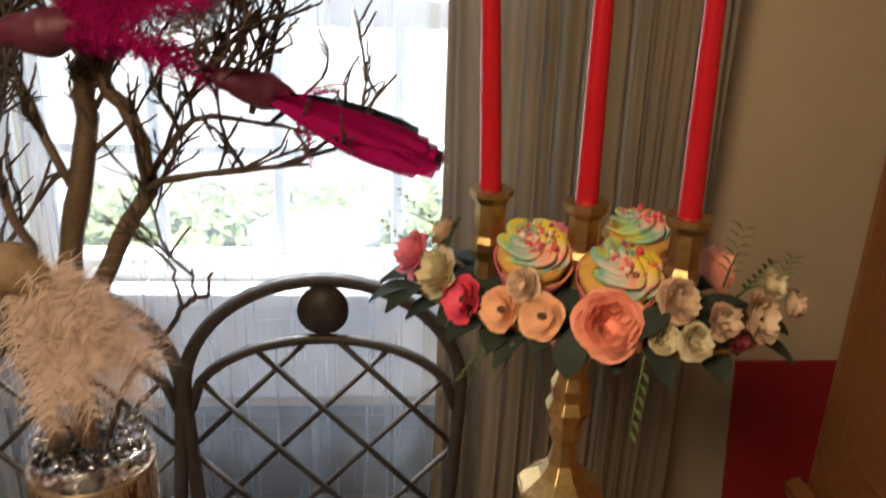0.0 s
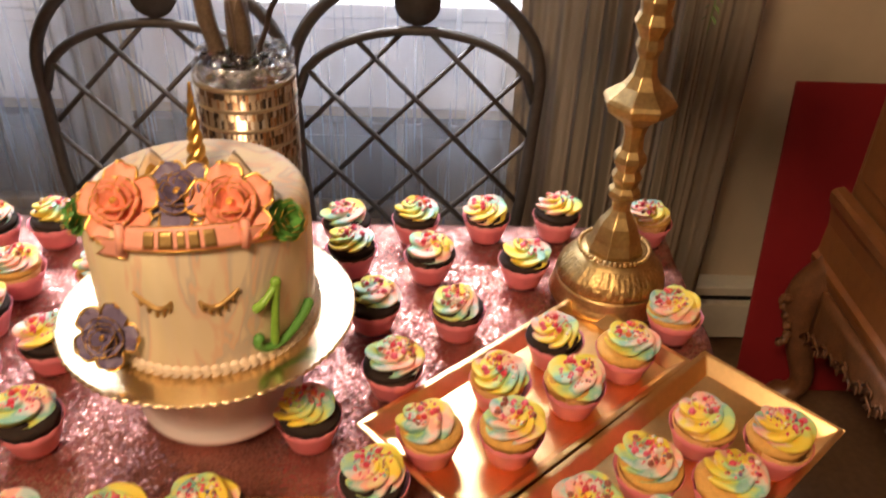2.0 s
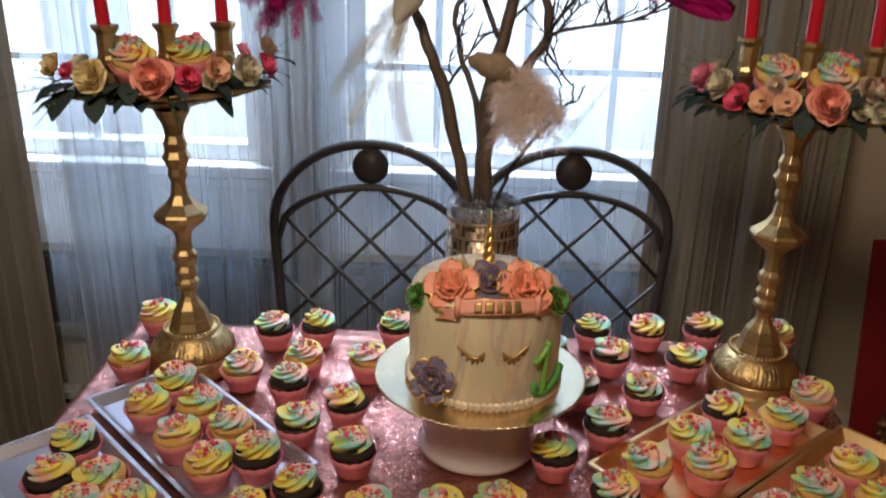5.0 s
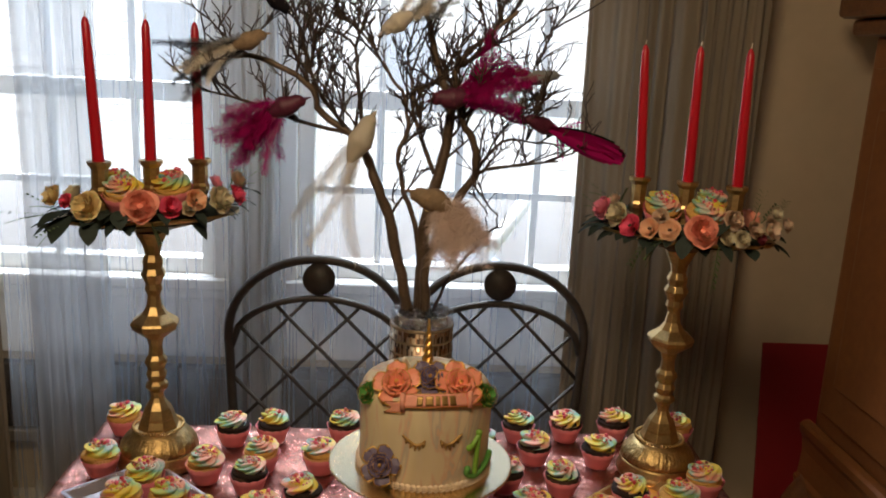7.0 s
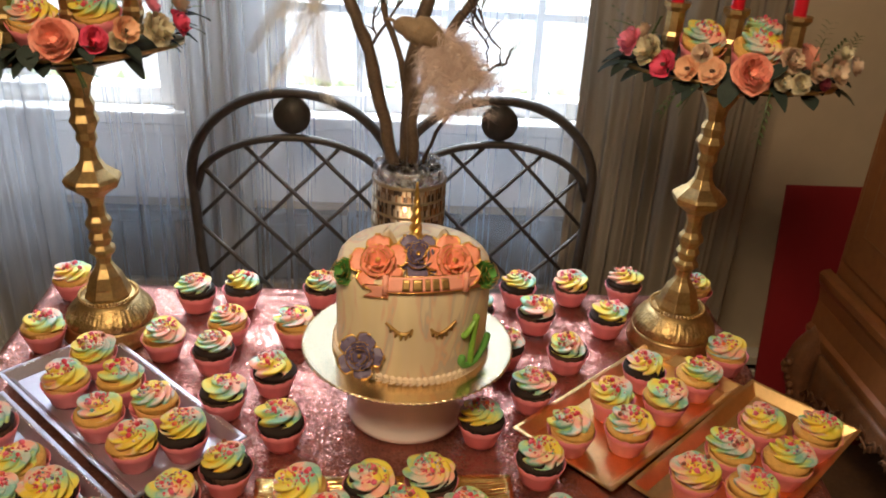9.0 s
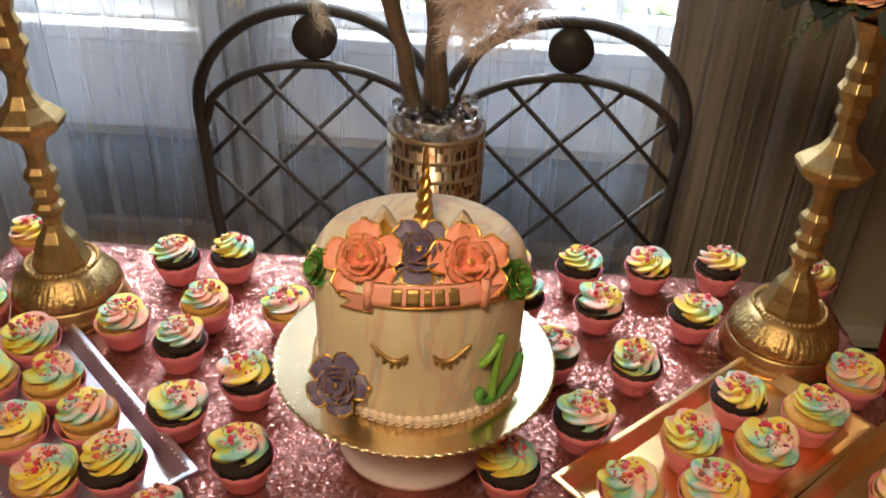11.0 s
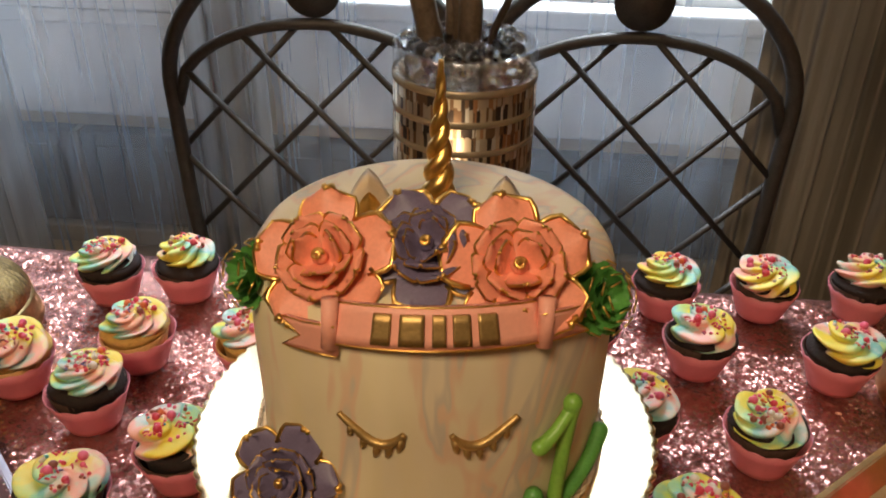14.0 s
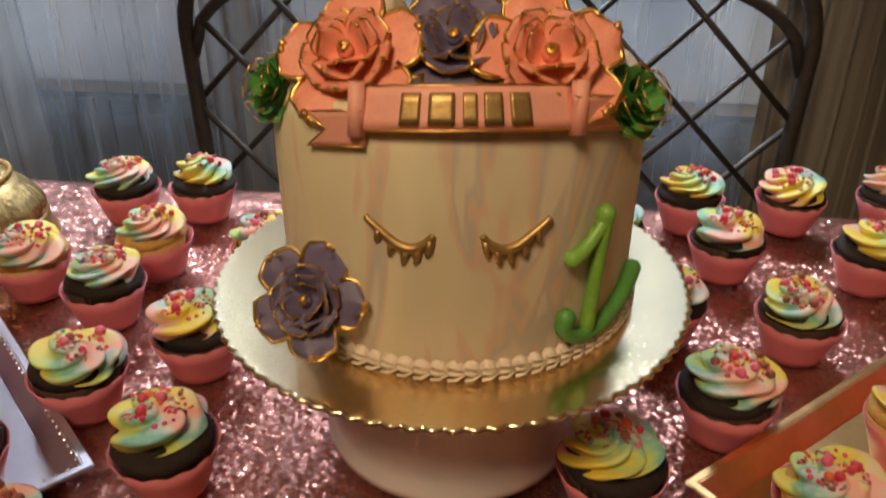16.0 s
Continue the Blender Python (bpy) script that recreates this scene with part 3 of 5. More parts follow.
for x, y in ((-0.09, -0.06), (0.09, -0.06), (-0.09, 0.06), (0.09, 0.06)):
    bm = bmesh.new(); tube(bm, [(x * 0.8, y * 0.8, 0.01), (x, y, -1.50)], 0.012, 6); part("leg", bm, M["grey_plastic"], bn)

# ---- the cabinet at the east side ----
cb = thing("china_cabinet", "tall varnished wooden cabinet on carved cabriole legs", "cabinet", at=pose(0.826, 0.70, 0))
bm = bmesh.new(); box(bm, 0.02, 0.48, -0.58, 0.60, 0.60, 1.68, 0.008)
part("body", bm, M["cabinet"], cb, smooth=False)
for y0, y1 in ((-0.54, 0.0), (0.02, 0.56)):
    bm = bmesh.new(); box(bm, 0.002, 0.018, y0, y1, 0.66, 1.60, 0.006)
    d = part("door", bm, M["cabinet"], cb, smooth=False)
    bm = bmesh.new(); box(bm, -0.008, 0.001, y0 + 0.07, y1 - 0.07, 0.76, 1.50, 0.006)
    part("panel", bm, M["cabinet"], d, smooth=False)
bm = bmesh.new()
prof = [(0.0, 0.40), (-0.006, 0.41), (-0.012, 0.43), (-0.012, 0.44), (-0.002, 0.45), (0.002, 0.52), (-0.004, 0.56), (-0.014, 0.58), (-0.016, 0.60), (-0.008, 0.608), (0.01, 0.612)]
rows = [[bm.verts.new((x, y, z)) for x, z in prof] for y in (-0.62, 0.612)]
for k in range(len(prof) - 1):
    bm.faces.new((rows[0][k], rows[1][k], rows[1][k + 1], rows[0][k + 1]))
box(bm, 0.003, 0.49, -0.62, 0.612, 0.40, 0.598)
part("base_moulding", bm, M["cabinet"], cb, smooth=False)
bm = bmesh.new(); box(bm, -0.03, 0.50, -0.63, 0.64, 1.68, 1.72, 0.01); box(bm, -0.06, 0.52, -0.66, 0.67, 1.722, 1.78, 0.015)
part("cornice", bm, M["cabinet_dark"], cb, smooth=False)
for sx_, sy in ((0, 1), (0, -1), (1, 1), (1, -1)):
    bm = bmesh.new()
    o = -1 if sx_ == 0 else 1
    bx, by = (0.03, 0.44)[sx_], sy * 0.56
    pts = smooth_path([(bx, by, 0.42), (bx + o * 0.045, by + sy * 0.02, 0.34), (bx + o * 0.02, by + sy * 0.01, 0.20), (bx - o * 0.005, by, 0.10), (bx + o * 0.035, by + sy * 0.01, 0.035)], 5)
    n = len(pts)
    tube(bm, pts, [0.055 - 0.03 * math.sin(math.pi * min(1, k / n * 1.15) / 2) + (0.015 if k > n - 4 else 0) for k in range(n)], 12)
    ball(bm, pts[-1] - Vector((0, 0, 0.008)), 0.027, scale=(1.3, 1.1, 1))
    for k in range(9):
        a = k * 0.7
        ball(bm, (bx + o * (0.085 + 0.006 * math.cos(a)), by + 0.03 * math.sin(a), 0.35 - 0.014 * k), 0.011, seg=6, rings=4)
    part("leg", bm, M["cabinet_dark"], cb, "carved cabriole leg")
bm = bmesh.new()
def apron(u, v):
    y = -0.52 + 1.04 * u
    return Vector((-0.012 + 0.006 * math.sin(60 * u) * v, y, 0.40 - v * (0.05 + 0.10 * abs(2 * u - 1) ** 2.2 + 0.012 * math.sin(2 * math.pi * u * 13))))
sheet(bm, apron, 60, 4)
r = bmesh.ops.extrude_face_region(bm, geom=bm.faces[:]); bmesh.ops.translate(bm, vec=(0.02, 0, 0), verts=[v for v in r["geom"] if isinstance(v, bmesh.types.BMVert)])
for k in range(70):
    u = k / 69
    p = apron(u, 1.0)
    tube(bm, [p + Vector((-0.006 - 0.003 * (k % 3), 0.012 * math.cos(t), 0.012 + 0.014 * math.sin(t))) for t in (0, 1.2, 2.4, 3.6)], [0.004, 0.0035, 0.003, 0.002], 5)
part("apron", bm, M["cabinet_dark"], cb, "carved scrollwork apron")

# red board and cardboard leaning on the wall
bm = bmesh.new(); box(bm, 0, 0.40, 0, 0.008, 0, 0.795, 0.002)
thing("red_board", "plain red foam board leaning against the wall", "board", at=pose(0.742, 1.335, 0.001, -9.5, 0, 0), bm=bm, material=M["red_board"], smooth=False)
bm = bmesh.new(); box(bm, 0, 0.40, 0, 0.006, 0, 0.70)
thing("cardboard_sheet", "brown cardboard sheet leaning behind the red board", "cardboard", at=pose(0.768, 1.385, 0.001, -7, 0, 0), bm=bm, material=M["cardboard"], smooth=False)

# ---- table and cloth ----
TX0, TX1, TY0, TY1, TOP = -1.00, 0.315, 0.140, 0.900, 0.75
tb = thing("table", "dark wooden dining table under the sequin cloth", "table", at=pose((TX0 + TX1) / 2, (TY0 + TY1) / 2, 0))
hx, hy = (TX1 - TX0) / 2 - 0.012, (TY1 - TY0) / 2 - 0.012
bm = bmesh.new(); box(bm, -hx, hx, -hy, hy, 0.715, TOP - 0.014, 0.006); part("tabletop", bm, M["table"], tb, smooth=False)
bm = bmesh.new(); box(bm, -hx + 0.06, hx - 0.06, -hy + 0.06, -hy + 0.08, 0.64, 0.714); box(bm, -hx + 0.06, hx - 0.06, hy - 0.08, hy - 0.06, 0.64, 0.714)
part("apron", bm, M["table"], tb, smooth=False)
for sx_ in (-1, 1):
    for sy in (-1, 1):
        bm = bmesh.new(); lathe(bm, [(0.02, 0), (0.024, 0.03), (0.018, 0.08), (0.026, 0.30), (0.034, 0.55), (0.026, 0.60), (0.04, 0.62), (0.04, 0.713)], 14, pose(sx_ * (hx - 0.09), sy * (hy - 0.09), 0))
        part("leg", bm, M["table"], tb)

bm = bmesh.new()
DROP = 0.060
def clothpt(u, v):
    """The cloth lies flat, then rolls over each edge and hangs."""
    X, Y = TX0 - DROP + (TX1 - TX0 + 2 * DROP) * u, TY0 - DROP + (TY1 - TY0 + 2 * DROP) * v
    ox, oy = max(TX0 - X, X - TX1, 0), max(TY0 - Y, Y - TY1, 0)
    x, y = min(max(X, TX0), TX1), min(max(Y, TY0), TY1)
    rip = 0.005 * math.sin(x * 55 + 1.3 * math.sin(x * 17)) if oy else 0.005 * math.sin(y * 60)
    k = min(1, max(ox, oy) / 0.04)
    z = TOP - max(ox, oy) * (1 + 0.15 * math.sin(x * 23) * k)
    if ox or oy:
        x += (1 if X > TX1 else -1) * (0.006 + (rip + 0.008) * k) if ox else 0
        y += (1 if Y > TY1 else -1) * (0.006 + (rip + 0.008) * k) if oy else 0
    w = noise.noise(Vector((X * 4, Y * 22, 0.3))) * 0.0034 + (1 - abs(noise.noise(Vector((X * 2.2, Y * 13 + 0.6 * X, 2.7))))) ** 6 * 0.0022 + noise.noise(Vector((X * 11, Y * 45, 5))) * 0.0012
    return Vector((x, y, z - 0.0048 + w))
sheet(bm, clothpt, 220, 180)
thing("tablecloth", "rose-gold sequin tablecloth spread over the table", "tablecloth", bm=bm, material=M["sequin"])

# ---- chairs behind the table ----
def chair_parts(ch):
    hw, zs, zt = 0.238, 0.84, 1.042
    def hoop(w, spring, top, n=24):
        return [(w * math.cos(t), 0.012 * math.sin(t), spring + (top - spring) * math.sin(t)) for t in (math.pi * k / n for k in range(n + 1))]
    out = [(hw - 0.035, -0.03, 0.44), (hw - 0.012, -0.015, 0.64)] + hoop(hw, zs, zt) + [(-hw + 0.012, -0.015, 0.64), (-hw + 0.035, -0.03, 0.44)]
    bm = bmesh.new(); tube(bm, out, 0.0125, 10); part("back_hoop", bm, M["iron"], ch)
    inner = lambda x: 0.80 + 0.138 * math.sqrt(max(0, 1 - (x / (hw - 0.008)) ** 2))
    bm = bmesh.new(); tube(bm, [(x, 0.0, inner(x)) for x in (-(hw - 0.008) + (2 * hw - 0.016) * k / 24 for k in range(25))], 0.0095, 8)
    part("inner_arch", bm, M["iron"], ch)
    bm = bmesh.new(); lathe(bm, [(0.0, -0.012), (0.028, -0.012), (0.032, -0.008), (0.036, -0.012), (0.042, -0.010), (0.043, 0.008), (0.0, 0.010)], 28, pose(0, 0.004, 0.991, 90, 0, 0), caps=False)
    part("medallion", bm, M["iron"], ch, "round dark metal medallion")
    bm = bmesh.new(); tube(bm, [(-hw + 0.028, -0.022, 0.50), (hw - 0.028, -0.022, 0.50)], 0.009, 8); part("lower_rail", bm, M["iron"], ch)
    for s in (-1, 1):
        for k in range(-5, 6, 1):
            c = k * 0.155
            pts = []
            for j in range(80):
                x = -hw + 2 * hw * j / 79
                z = 0.803 + s * (x - c) * 1.02
                w = hw - 0.006 - max(0, 0.72 - z) * 0.09
                if abs(x) < w and 0.50 < z < inner(x):
                    pts.append((x, -0.020 * max(0, (0.82 - z) / 0.32) + 0.004 * s, z))
            if len(pts) > 3:
                bm = bmesh.new(); tube(bm, [pts[0], pts[len(pts) // 2], pts[-1]], 0.0055, 6); part("lattice_bar", bm, M["iron"], ch)
    bm = bmesh.new(); lathe(bm, [(0.19, 0.445), (0.215, 0.45), (0.225, 0.475), (0.21, 0.50), (0.12, 0.515), (0.0, 0.518)], 28, pose(0, -0.22, 0), wob=lambda a, i: 1 + 0.06 * math.cos(2 * a) ** 2, caps=False)
    part("seat", bm, M["cushion"], ch, "padded seat cushion")
    bm = bmesh.new(); tube(bm, [(0.20 * math.cos(t), -0.22 + 0.20 * math.sin(t), 0.435) for t in (2 * math.pi * k / 24 for k in range(24))], 0.010, 8, closed=True); part("seat_frame", bm, M["iron"], ch)
    for sx_, y, y2 in ((-1, -0.03, 0.05), (1, -0.03, 0.05), (-1, -0.38, -0.40), (1, -0.38, -0.40)):
        bm = bmesh.new(); tube(bm, smooth_path([(sx_ * 0.19, y, 0.445), (sx_ * 0.19, y, 0.2), (sx_ * 0.205, y2, 0.0)], 4), 0.0115, 8); part("leg", bm, M["iron"], ch)


chair = thing("dining_chair", "dark wrought-iron chair with latticed arched back", "chair", "chairs behind the table", at=pose(-0.567, 1.275, 0))
chair_parts(chair)
copy_thing(chair, pose(-0.086, 1.275, 0))

# ---- candelabra ----
STEM = [(0.018, 0.845), (0.0316, 0.852), (0.0254, 0.870), (0.016, 0.884), (0.0118, 0.893), (0.013, 0.905), (0.0219, 0.915), (0.0205, 0.922), (0.0145, 0.928), (0.0200, 0.942),
        (0.0150, 0.952), (0.0214, 0.966), (0.0200, 0.974), (0.0141, 0.982), (0.0126, 1.002), (0.0167, 1.018), (0.0413, 1.038), (0.0450, 1.049), (0.0420, 1.054), (0.0237, 1.068),
        (0.0148, 1.083), (0.0113, 1.105), (0.0165, 1.117), (0.0144, 1.129), (0.0230, 1.148), (0.0174, 1.160), (0.0192, 1.174), (0.0140, 1.187), (0.0175, 1.205), (0.030, 1.232)]


def candelabrum(at, yaw):
    cd = thing("candelabrum", "tall polished brass three-light candelabrum with faceted stem", "candelabrum", "pair of candelabra", at=pose(at[0], at[1], TOP, 0, 0, yaw))
    bm = bmesh.new()
    lathe(bm, [(0.0, 0.0), (0.079, 0.0), (0.083, 0.008), (0.080, 0.016), (0.077, 0.020), (0.0775, 0.032), (0.074, 0.0355), (0.0, 0.0355)], 64, caps=False)
    part("foot", bm, M["brass"], cd)
    bm = bmesh.new()
    prof = [(0.070, 0.0357), (0.0755, 0.0370), (0.0755, 0.040), (0.074, 0.046), (0.0715, 0.052), (0.067, 0.058), (0.062, 0.064), (0.055, 0.071)]
    lathe(bm, prof, 216, caps=False, wob=lambda a, i: 1 + (0.014 * math.sin(40 * a + 2.4 * i) * math.cos(15 * a - 2.9 * i) if 2 <= i <= 6 else 0))
    part("engraved_band", bm, M["brass_engraved"], cd, "engraved scroll band")
    bm = bmesh.new(); lathe(bm, [(0.055, 0.0712), (0.050, 0.076), (0.044, 0.078), (0.0, 0.079)], 64, caps=False); part("collar", bm, M["brass"], cd)
    bead = bmesh.new(); ball(bead, (0, 0, 0), 0.0034, seg=8, rings=6)
    bme = mesh_of("bead", bead, M["brass"])
    for k in range(44):
        a = 2 * math.pi * k / 44
        o = part("bead", bme, None, cd); o.location = (0.0485 * math.cos(a), 0.0485 * math.sin(a), 0.0815)
    bm = bmesh.new()
    lathe(bm, [(0.040, 0.078), (0.040, 0.084), (0.034, 0.098)] + [(r * 1.06, z - TOP) for r, z in STEM[1:]], 8, caps=True)
    bmesh.ops.bevel(bm, geom=bm.edges[:], offset=0.0007, segments=1, affect="EDGES")
    part("stem", bm, M["brass"], cd, smooth=False)
    bm = bmesh.new()
    lathe(bm, [(0.0, 0.484), (0.03, 0.482), (0.10, 0.497), (0.17, 0.512), (0.172, 0.518), (0.10, 0.505), (0.0, 0.494)], 40, caps=False, wob=lambda a, i: 1 / math.sqrt(math.cos(a) ** 2 + (math.sin(a) / 0.50) ** 2))
    part("dish", bm, M["brass"], cd, "shallow oval brass dish")
    for x in (-0.091, 0, 0.091):
        bm = bmesh.new()
        lathe(bm, [(0.0, 0.50), (0.020, 0.50), (0.013, 0.525), (0.012, 0.548), (0.017, 0.560), (0.0175, 0.568), (0.0150, 0.574), (0.0150, 0.606), (0.0215, 0.614), (0.0215, 0.620), (0.011, 0.620), (0.011, 0.600), (0, 0.600)], 8, pose(x, -0.012, 0, 0, 0, 22.5), caps=False)
        part("candle_cup", bm, M["brass"], cd, smooth=False)
    for x, tx in ((-0.091, -3), (0, -0.6), (0.091, -1.2)):
        w = cd.matrix_world @ Vector((x, -0.012, 0.601))
        c = thing("taper_candle", "unlit red tapered wax candle in a brass cup", "candle", "taper candles", at=pose(*w, -1.0, tx, 0))
        bm = bmesh.new(); lathe(bm, [(0.0, 0), (0.0105, 0), (0.0105, 0.012), (0.0098, 0.10), (0.0085, 0.20), (0.0072, 0.258), (0.0045, 0.268), (0.0012, 0.272)], 20)
        part("wax", bm, M["candle"], c)
        bm = bmesh.new(); tube(bm, [(0, 0, 0.268), (0.0006, 0, 0.276), (0.002, 0, 0.281)], 0.0009, 6); part("wick", bm, M["wick"], c)
    return cd


AXR, AXL = (0.197, 0.722), (-0.832, 0.722)
YAWR, YAWL = -25.0, 30.0
candR = candelabrum(AXR, YAWR)
candL = candelabrum(AXL, YAWL)


def petal(bm, m, w, l, cup, mi=0, curl=0.0, ruffle=0.0, ph=0.0):
    """One petal: base at the origin of m, growing along +y, cupped upwards."""
    def f(u, v):
        s = math.sin(math.pi * (0.14 + 0.58 * v)) ** 0.7
        e = (2 * u - 1) ** 2
        x = (u - 0.5) * w * s * 1.6
        return m @ Vector((x, l * v * (1 - 0.24 * e * v), cup * l * v * v * (1 - 0.35 * v) + 0.30 * cup * e * w - curl * l * max(0, v - 0.7) ** 2 * 6 + ruffle * l * v * math.sin(u * 9 + ph)))
    sheet(bm, f, 4, 4, mi)


def rose(bm, c, nrm, r, rnd, mi=0, layers=((5, 0.40, 2.2), (6, 0.62, 1.6), (7, 0.82, 1.1), (7, 0.98, 0.65)), core=None, ruffle=0.05):
    """Layered flower facing nrm; layers: count, reach, cup."""
    q = Vector(nrm).to_track_quat("Z", "Y").to_matrix().to_4x4()
    base = Matrix.Translation(c) @ q
    for n, reach, cup in layers:
        o = rnd.uniform(0, 6)
        for k in range(n):
            a = o + 2 * math.pi * k / n + rnd.uniform(-0.15, 0.15)
            m = base @ Matrix.Rotation(a, 4, "Z") @ Matrix.Translation((0, r * 0.05 * reach, r * (0.28 * (1 - reach)))) @ Matrix.Rotation(rnd.uniform(-0.12, 0.12), 4, "X")
            petal(bm, m, r * (0.45 + 0.35 * reach), r * reach * rnd.uniform(0.86, 1.08), cup * rnd.uniform(0.85, 1.15), mi, rnd.uniform(0.1, 0.3), ruffle, rnd.uniform(0, 6))
    if core is not None:
        ball(bm, base @ Vector((0, 0, r * 0.22)), r * 0.24, core, 8, 5, (1, 1, 0.6))


def leaf(bm, m, l, w):
    sheet(bm, lambda u, v: m @ Vector(((u - 0.5) * w * math.sin(math.pi * min(1, v * 0.96 + 0.02)) ** 0.8 * 2 * 0.6, l * v, 0.12 * l * math.sin(3 * v) + 0.15 * w * abs(u - 0.5) - 0.1 * l * v * v)), 2, 6)


def arrangement(cd, kinds, sprays, seed):
    rnd = random.Random(seed)
    ar = thing("flower_arrangement", "silk roses and ranunculus with dark leaves around a candelabrum", "flowers", "pair of flower arrangements", at=cd.matrix_world @ Matrix.Translation((0, 0, 0.505)))
    for x, y, z, r, kind, style in kinds:
        r *= 0.88
        z += 0.006
        d = Vector((x * 1.8, y * 2.6, 0.10 + z * 0.3)).normalized()
        bm = bmesh.new()
        if style == "open":
            rose(bm, (x, y, z), d, r, rnd, 0, ((7, 0.55, 1.5), (8, 0.80, 1.0), (8, 0.98, 0.70)), 1)
        elif style == "peony":
            rose(bm, (x, y, z), d, r, rnd, 0, ((4, 0.24, 2.6), (5, 0.38, 2.2), (6, 0.54, 1.8), (7, 0.72, 1.3), (7, 0.90, 0.85), (7, 1.02, 0.45)), 0, 0.10)
        else:
            rose(bm, (x, y, z), d, r, rnd, 0, ((3, 0.26, 2.6), (5, 0.42, 2.2), (6, 0.62, 1.6), (7, 0.82, 1.1), (7, 0.98, 0.6)), 0, 0.07)
        part("flower", bm, [M["petal_" + kind], M["petal_core"]], ar, kind + " silk flower")
    # added dome in dark leaf colour, stands in for shade between the flowers
    bm = bmesh.new(); lathe(bm, [(0.0, -0.004), (0.14, -0.002), (0.145, 0.008), (0.12, 0.024), (0.06, 0.032), (0.0, 0.034)], 40, caps=False, wob=lambda a, i: (1 + 0.06 * math.sin(9 * a + i)) / math.sqrt(math.cos(a) ** 2 + (math.sin(a) / 0.50) ** 2))
    part("shade_dome", bm, M["leaf"], ar, "added dark dome for the shade between the flowers")
    for k in range(58):
        a = rnd.uniform(0, 2 * math.pi)
        x, y = 0.15 * math.cos(a) * rnd.uniform(0.75, 1.05), 0.075 * math.sin(a) * rnd.uniform(0.7, 1.05)
        m = Matrix.Translation((x, y, rnd.uniform(-0.002, 0.03))) @ Matrix.Rotation(math.atan2(y * 2, x) - math.pi / 2 + rnd.uniform(-0.5, 0.5), 4, "Z") @ Matrix.Rotation(rnd.uniform(-0.5, 0.3), 4, "X")
        bm = bmesh.new(); leaf(bm, m, rnd.uniform(0.034, 0.062), rnd.uniform(0.016, 0.028)); part("leaf", bm, M["leaf"], ar)
    for x, y, z, dx, dy, dz in sprays:
        bm = bmesh.new()
        p, d = Vector((x, y, z)), Vector((dx, dy, dz))
        pts = [p + d * t + Vector((0, 0, -0.02 * t * t)) for t in (0, 0.35, 0.7, 1)]
        tube(bm, pts, [0.0012, 0.001, 0.0008, 0.0005], 4)
        for t in (0.25, 0.4, 0.55, 0.7, 0.85, 1.0):
            for s in (-1, 1):
                q = p + d * t
                sd = d.cross(Vector((0.2, 0.3, 1))).normalized() * s
                m = Matrix.Translation(q) @ (d * 0.6 / d.length + sd).normalized().to_track_quat("Y", "Z").to_matrix().to_4x4()
                leaf(bm, m, 0.013, 0.0035)
        part("sprig", bm, M["sprig"], ar)
    return ar


FR = [(-0.143, -0.055, 0.046, 0.027, "pink", "rose"), (-0.112, -0.068, 0.038, 0.029, "cream", "peony"), (-0.086, -0.080, 0.022, 0.027, "hot", "open"), (-0.050, -0.086, 0.022, 0.024, "peach", "open"),
      (-0.014, -0.088, 0.024, 0.024, "peach", "open"), (-0.034, -0.080, 0.046, 0.019, "blush", "rose"), (0.041, -0.086, 0.028, 0.036, "coral", "peony"), (0.091, -0.066, 0.050, 0.023, "blush", "peony"),
      (0.086, -0.078, 0.020, 0.017, "cream", "rose"), (0.110, -0.074, 0.020, 0.019, "cream", "peony"), (0.128, -0.064, 0.038, 0.020, "blush", "rose"), (0.143, -0.060, 0.022, 0.013, "wine", "rose"), (0.154, -0.050, 0.040, 0.026, "blush", "open"),
      (0.160, -0.040, 0.068, 0.017, "cream", "rose"), (0.180, -0.022, 0.046, 0.017, "blush", "rose"), (-0.132, -0.005, 0.052, 0.020, "blush", "rose"),
      (-0.050, 0.080, 0.025, 0.028, "pink", "rose"), (0.030, 0.082, 0.025, 0.028, "cream", "peony"), (0.110, 0.062, 0.030, 0.028, "coral", "rose")]
FL = [(-0.168, -0.038, 0.052, 0.023, "yellow", "rose"), (-0.152, -0.050, 0.046, 0.016, "hot", "rose"), (-0.120, -0.068, 0.036, 0.031, "yellow", "peony"), (-0.039, -0.086, 0.035, 0.035, "coral", "peony"), (0.013, -0.086, 0.030, 0.024, "hot", "rose"),
      (0.057, -0.082, 0.040, 0.025, "peach", "open"), (0.045, -0.084, 0.026, 0.018, "cream", "rose"), (0.104, -0.072, 0.036, 0.031, "cream", "peony"), (0.142, -0.055, 0.040, 0.024, "hot", "rose"), (0.150, -0.030, 0.064, 0.025, "blush", "rose"),
      (0.119, 0.0, 0.056, 0.019, "pink", "rose"), (-0.050, 0.080, 0.03, 0.028, "pink", "rose"), (0.040, 0.080, 0.03, 0.028, "blush", "peony"), (-0.120, 0.050, 0.035, 0.026, "cream", "rose")]
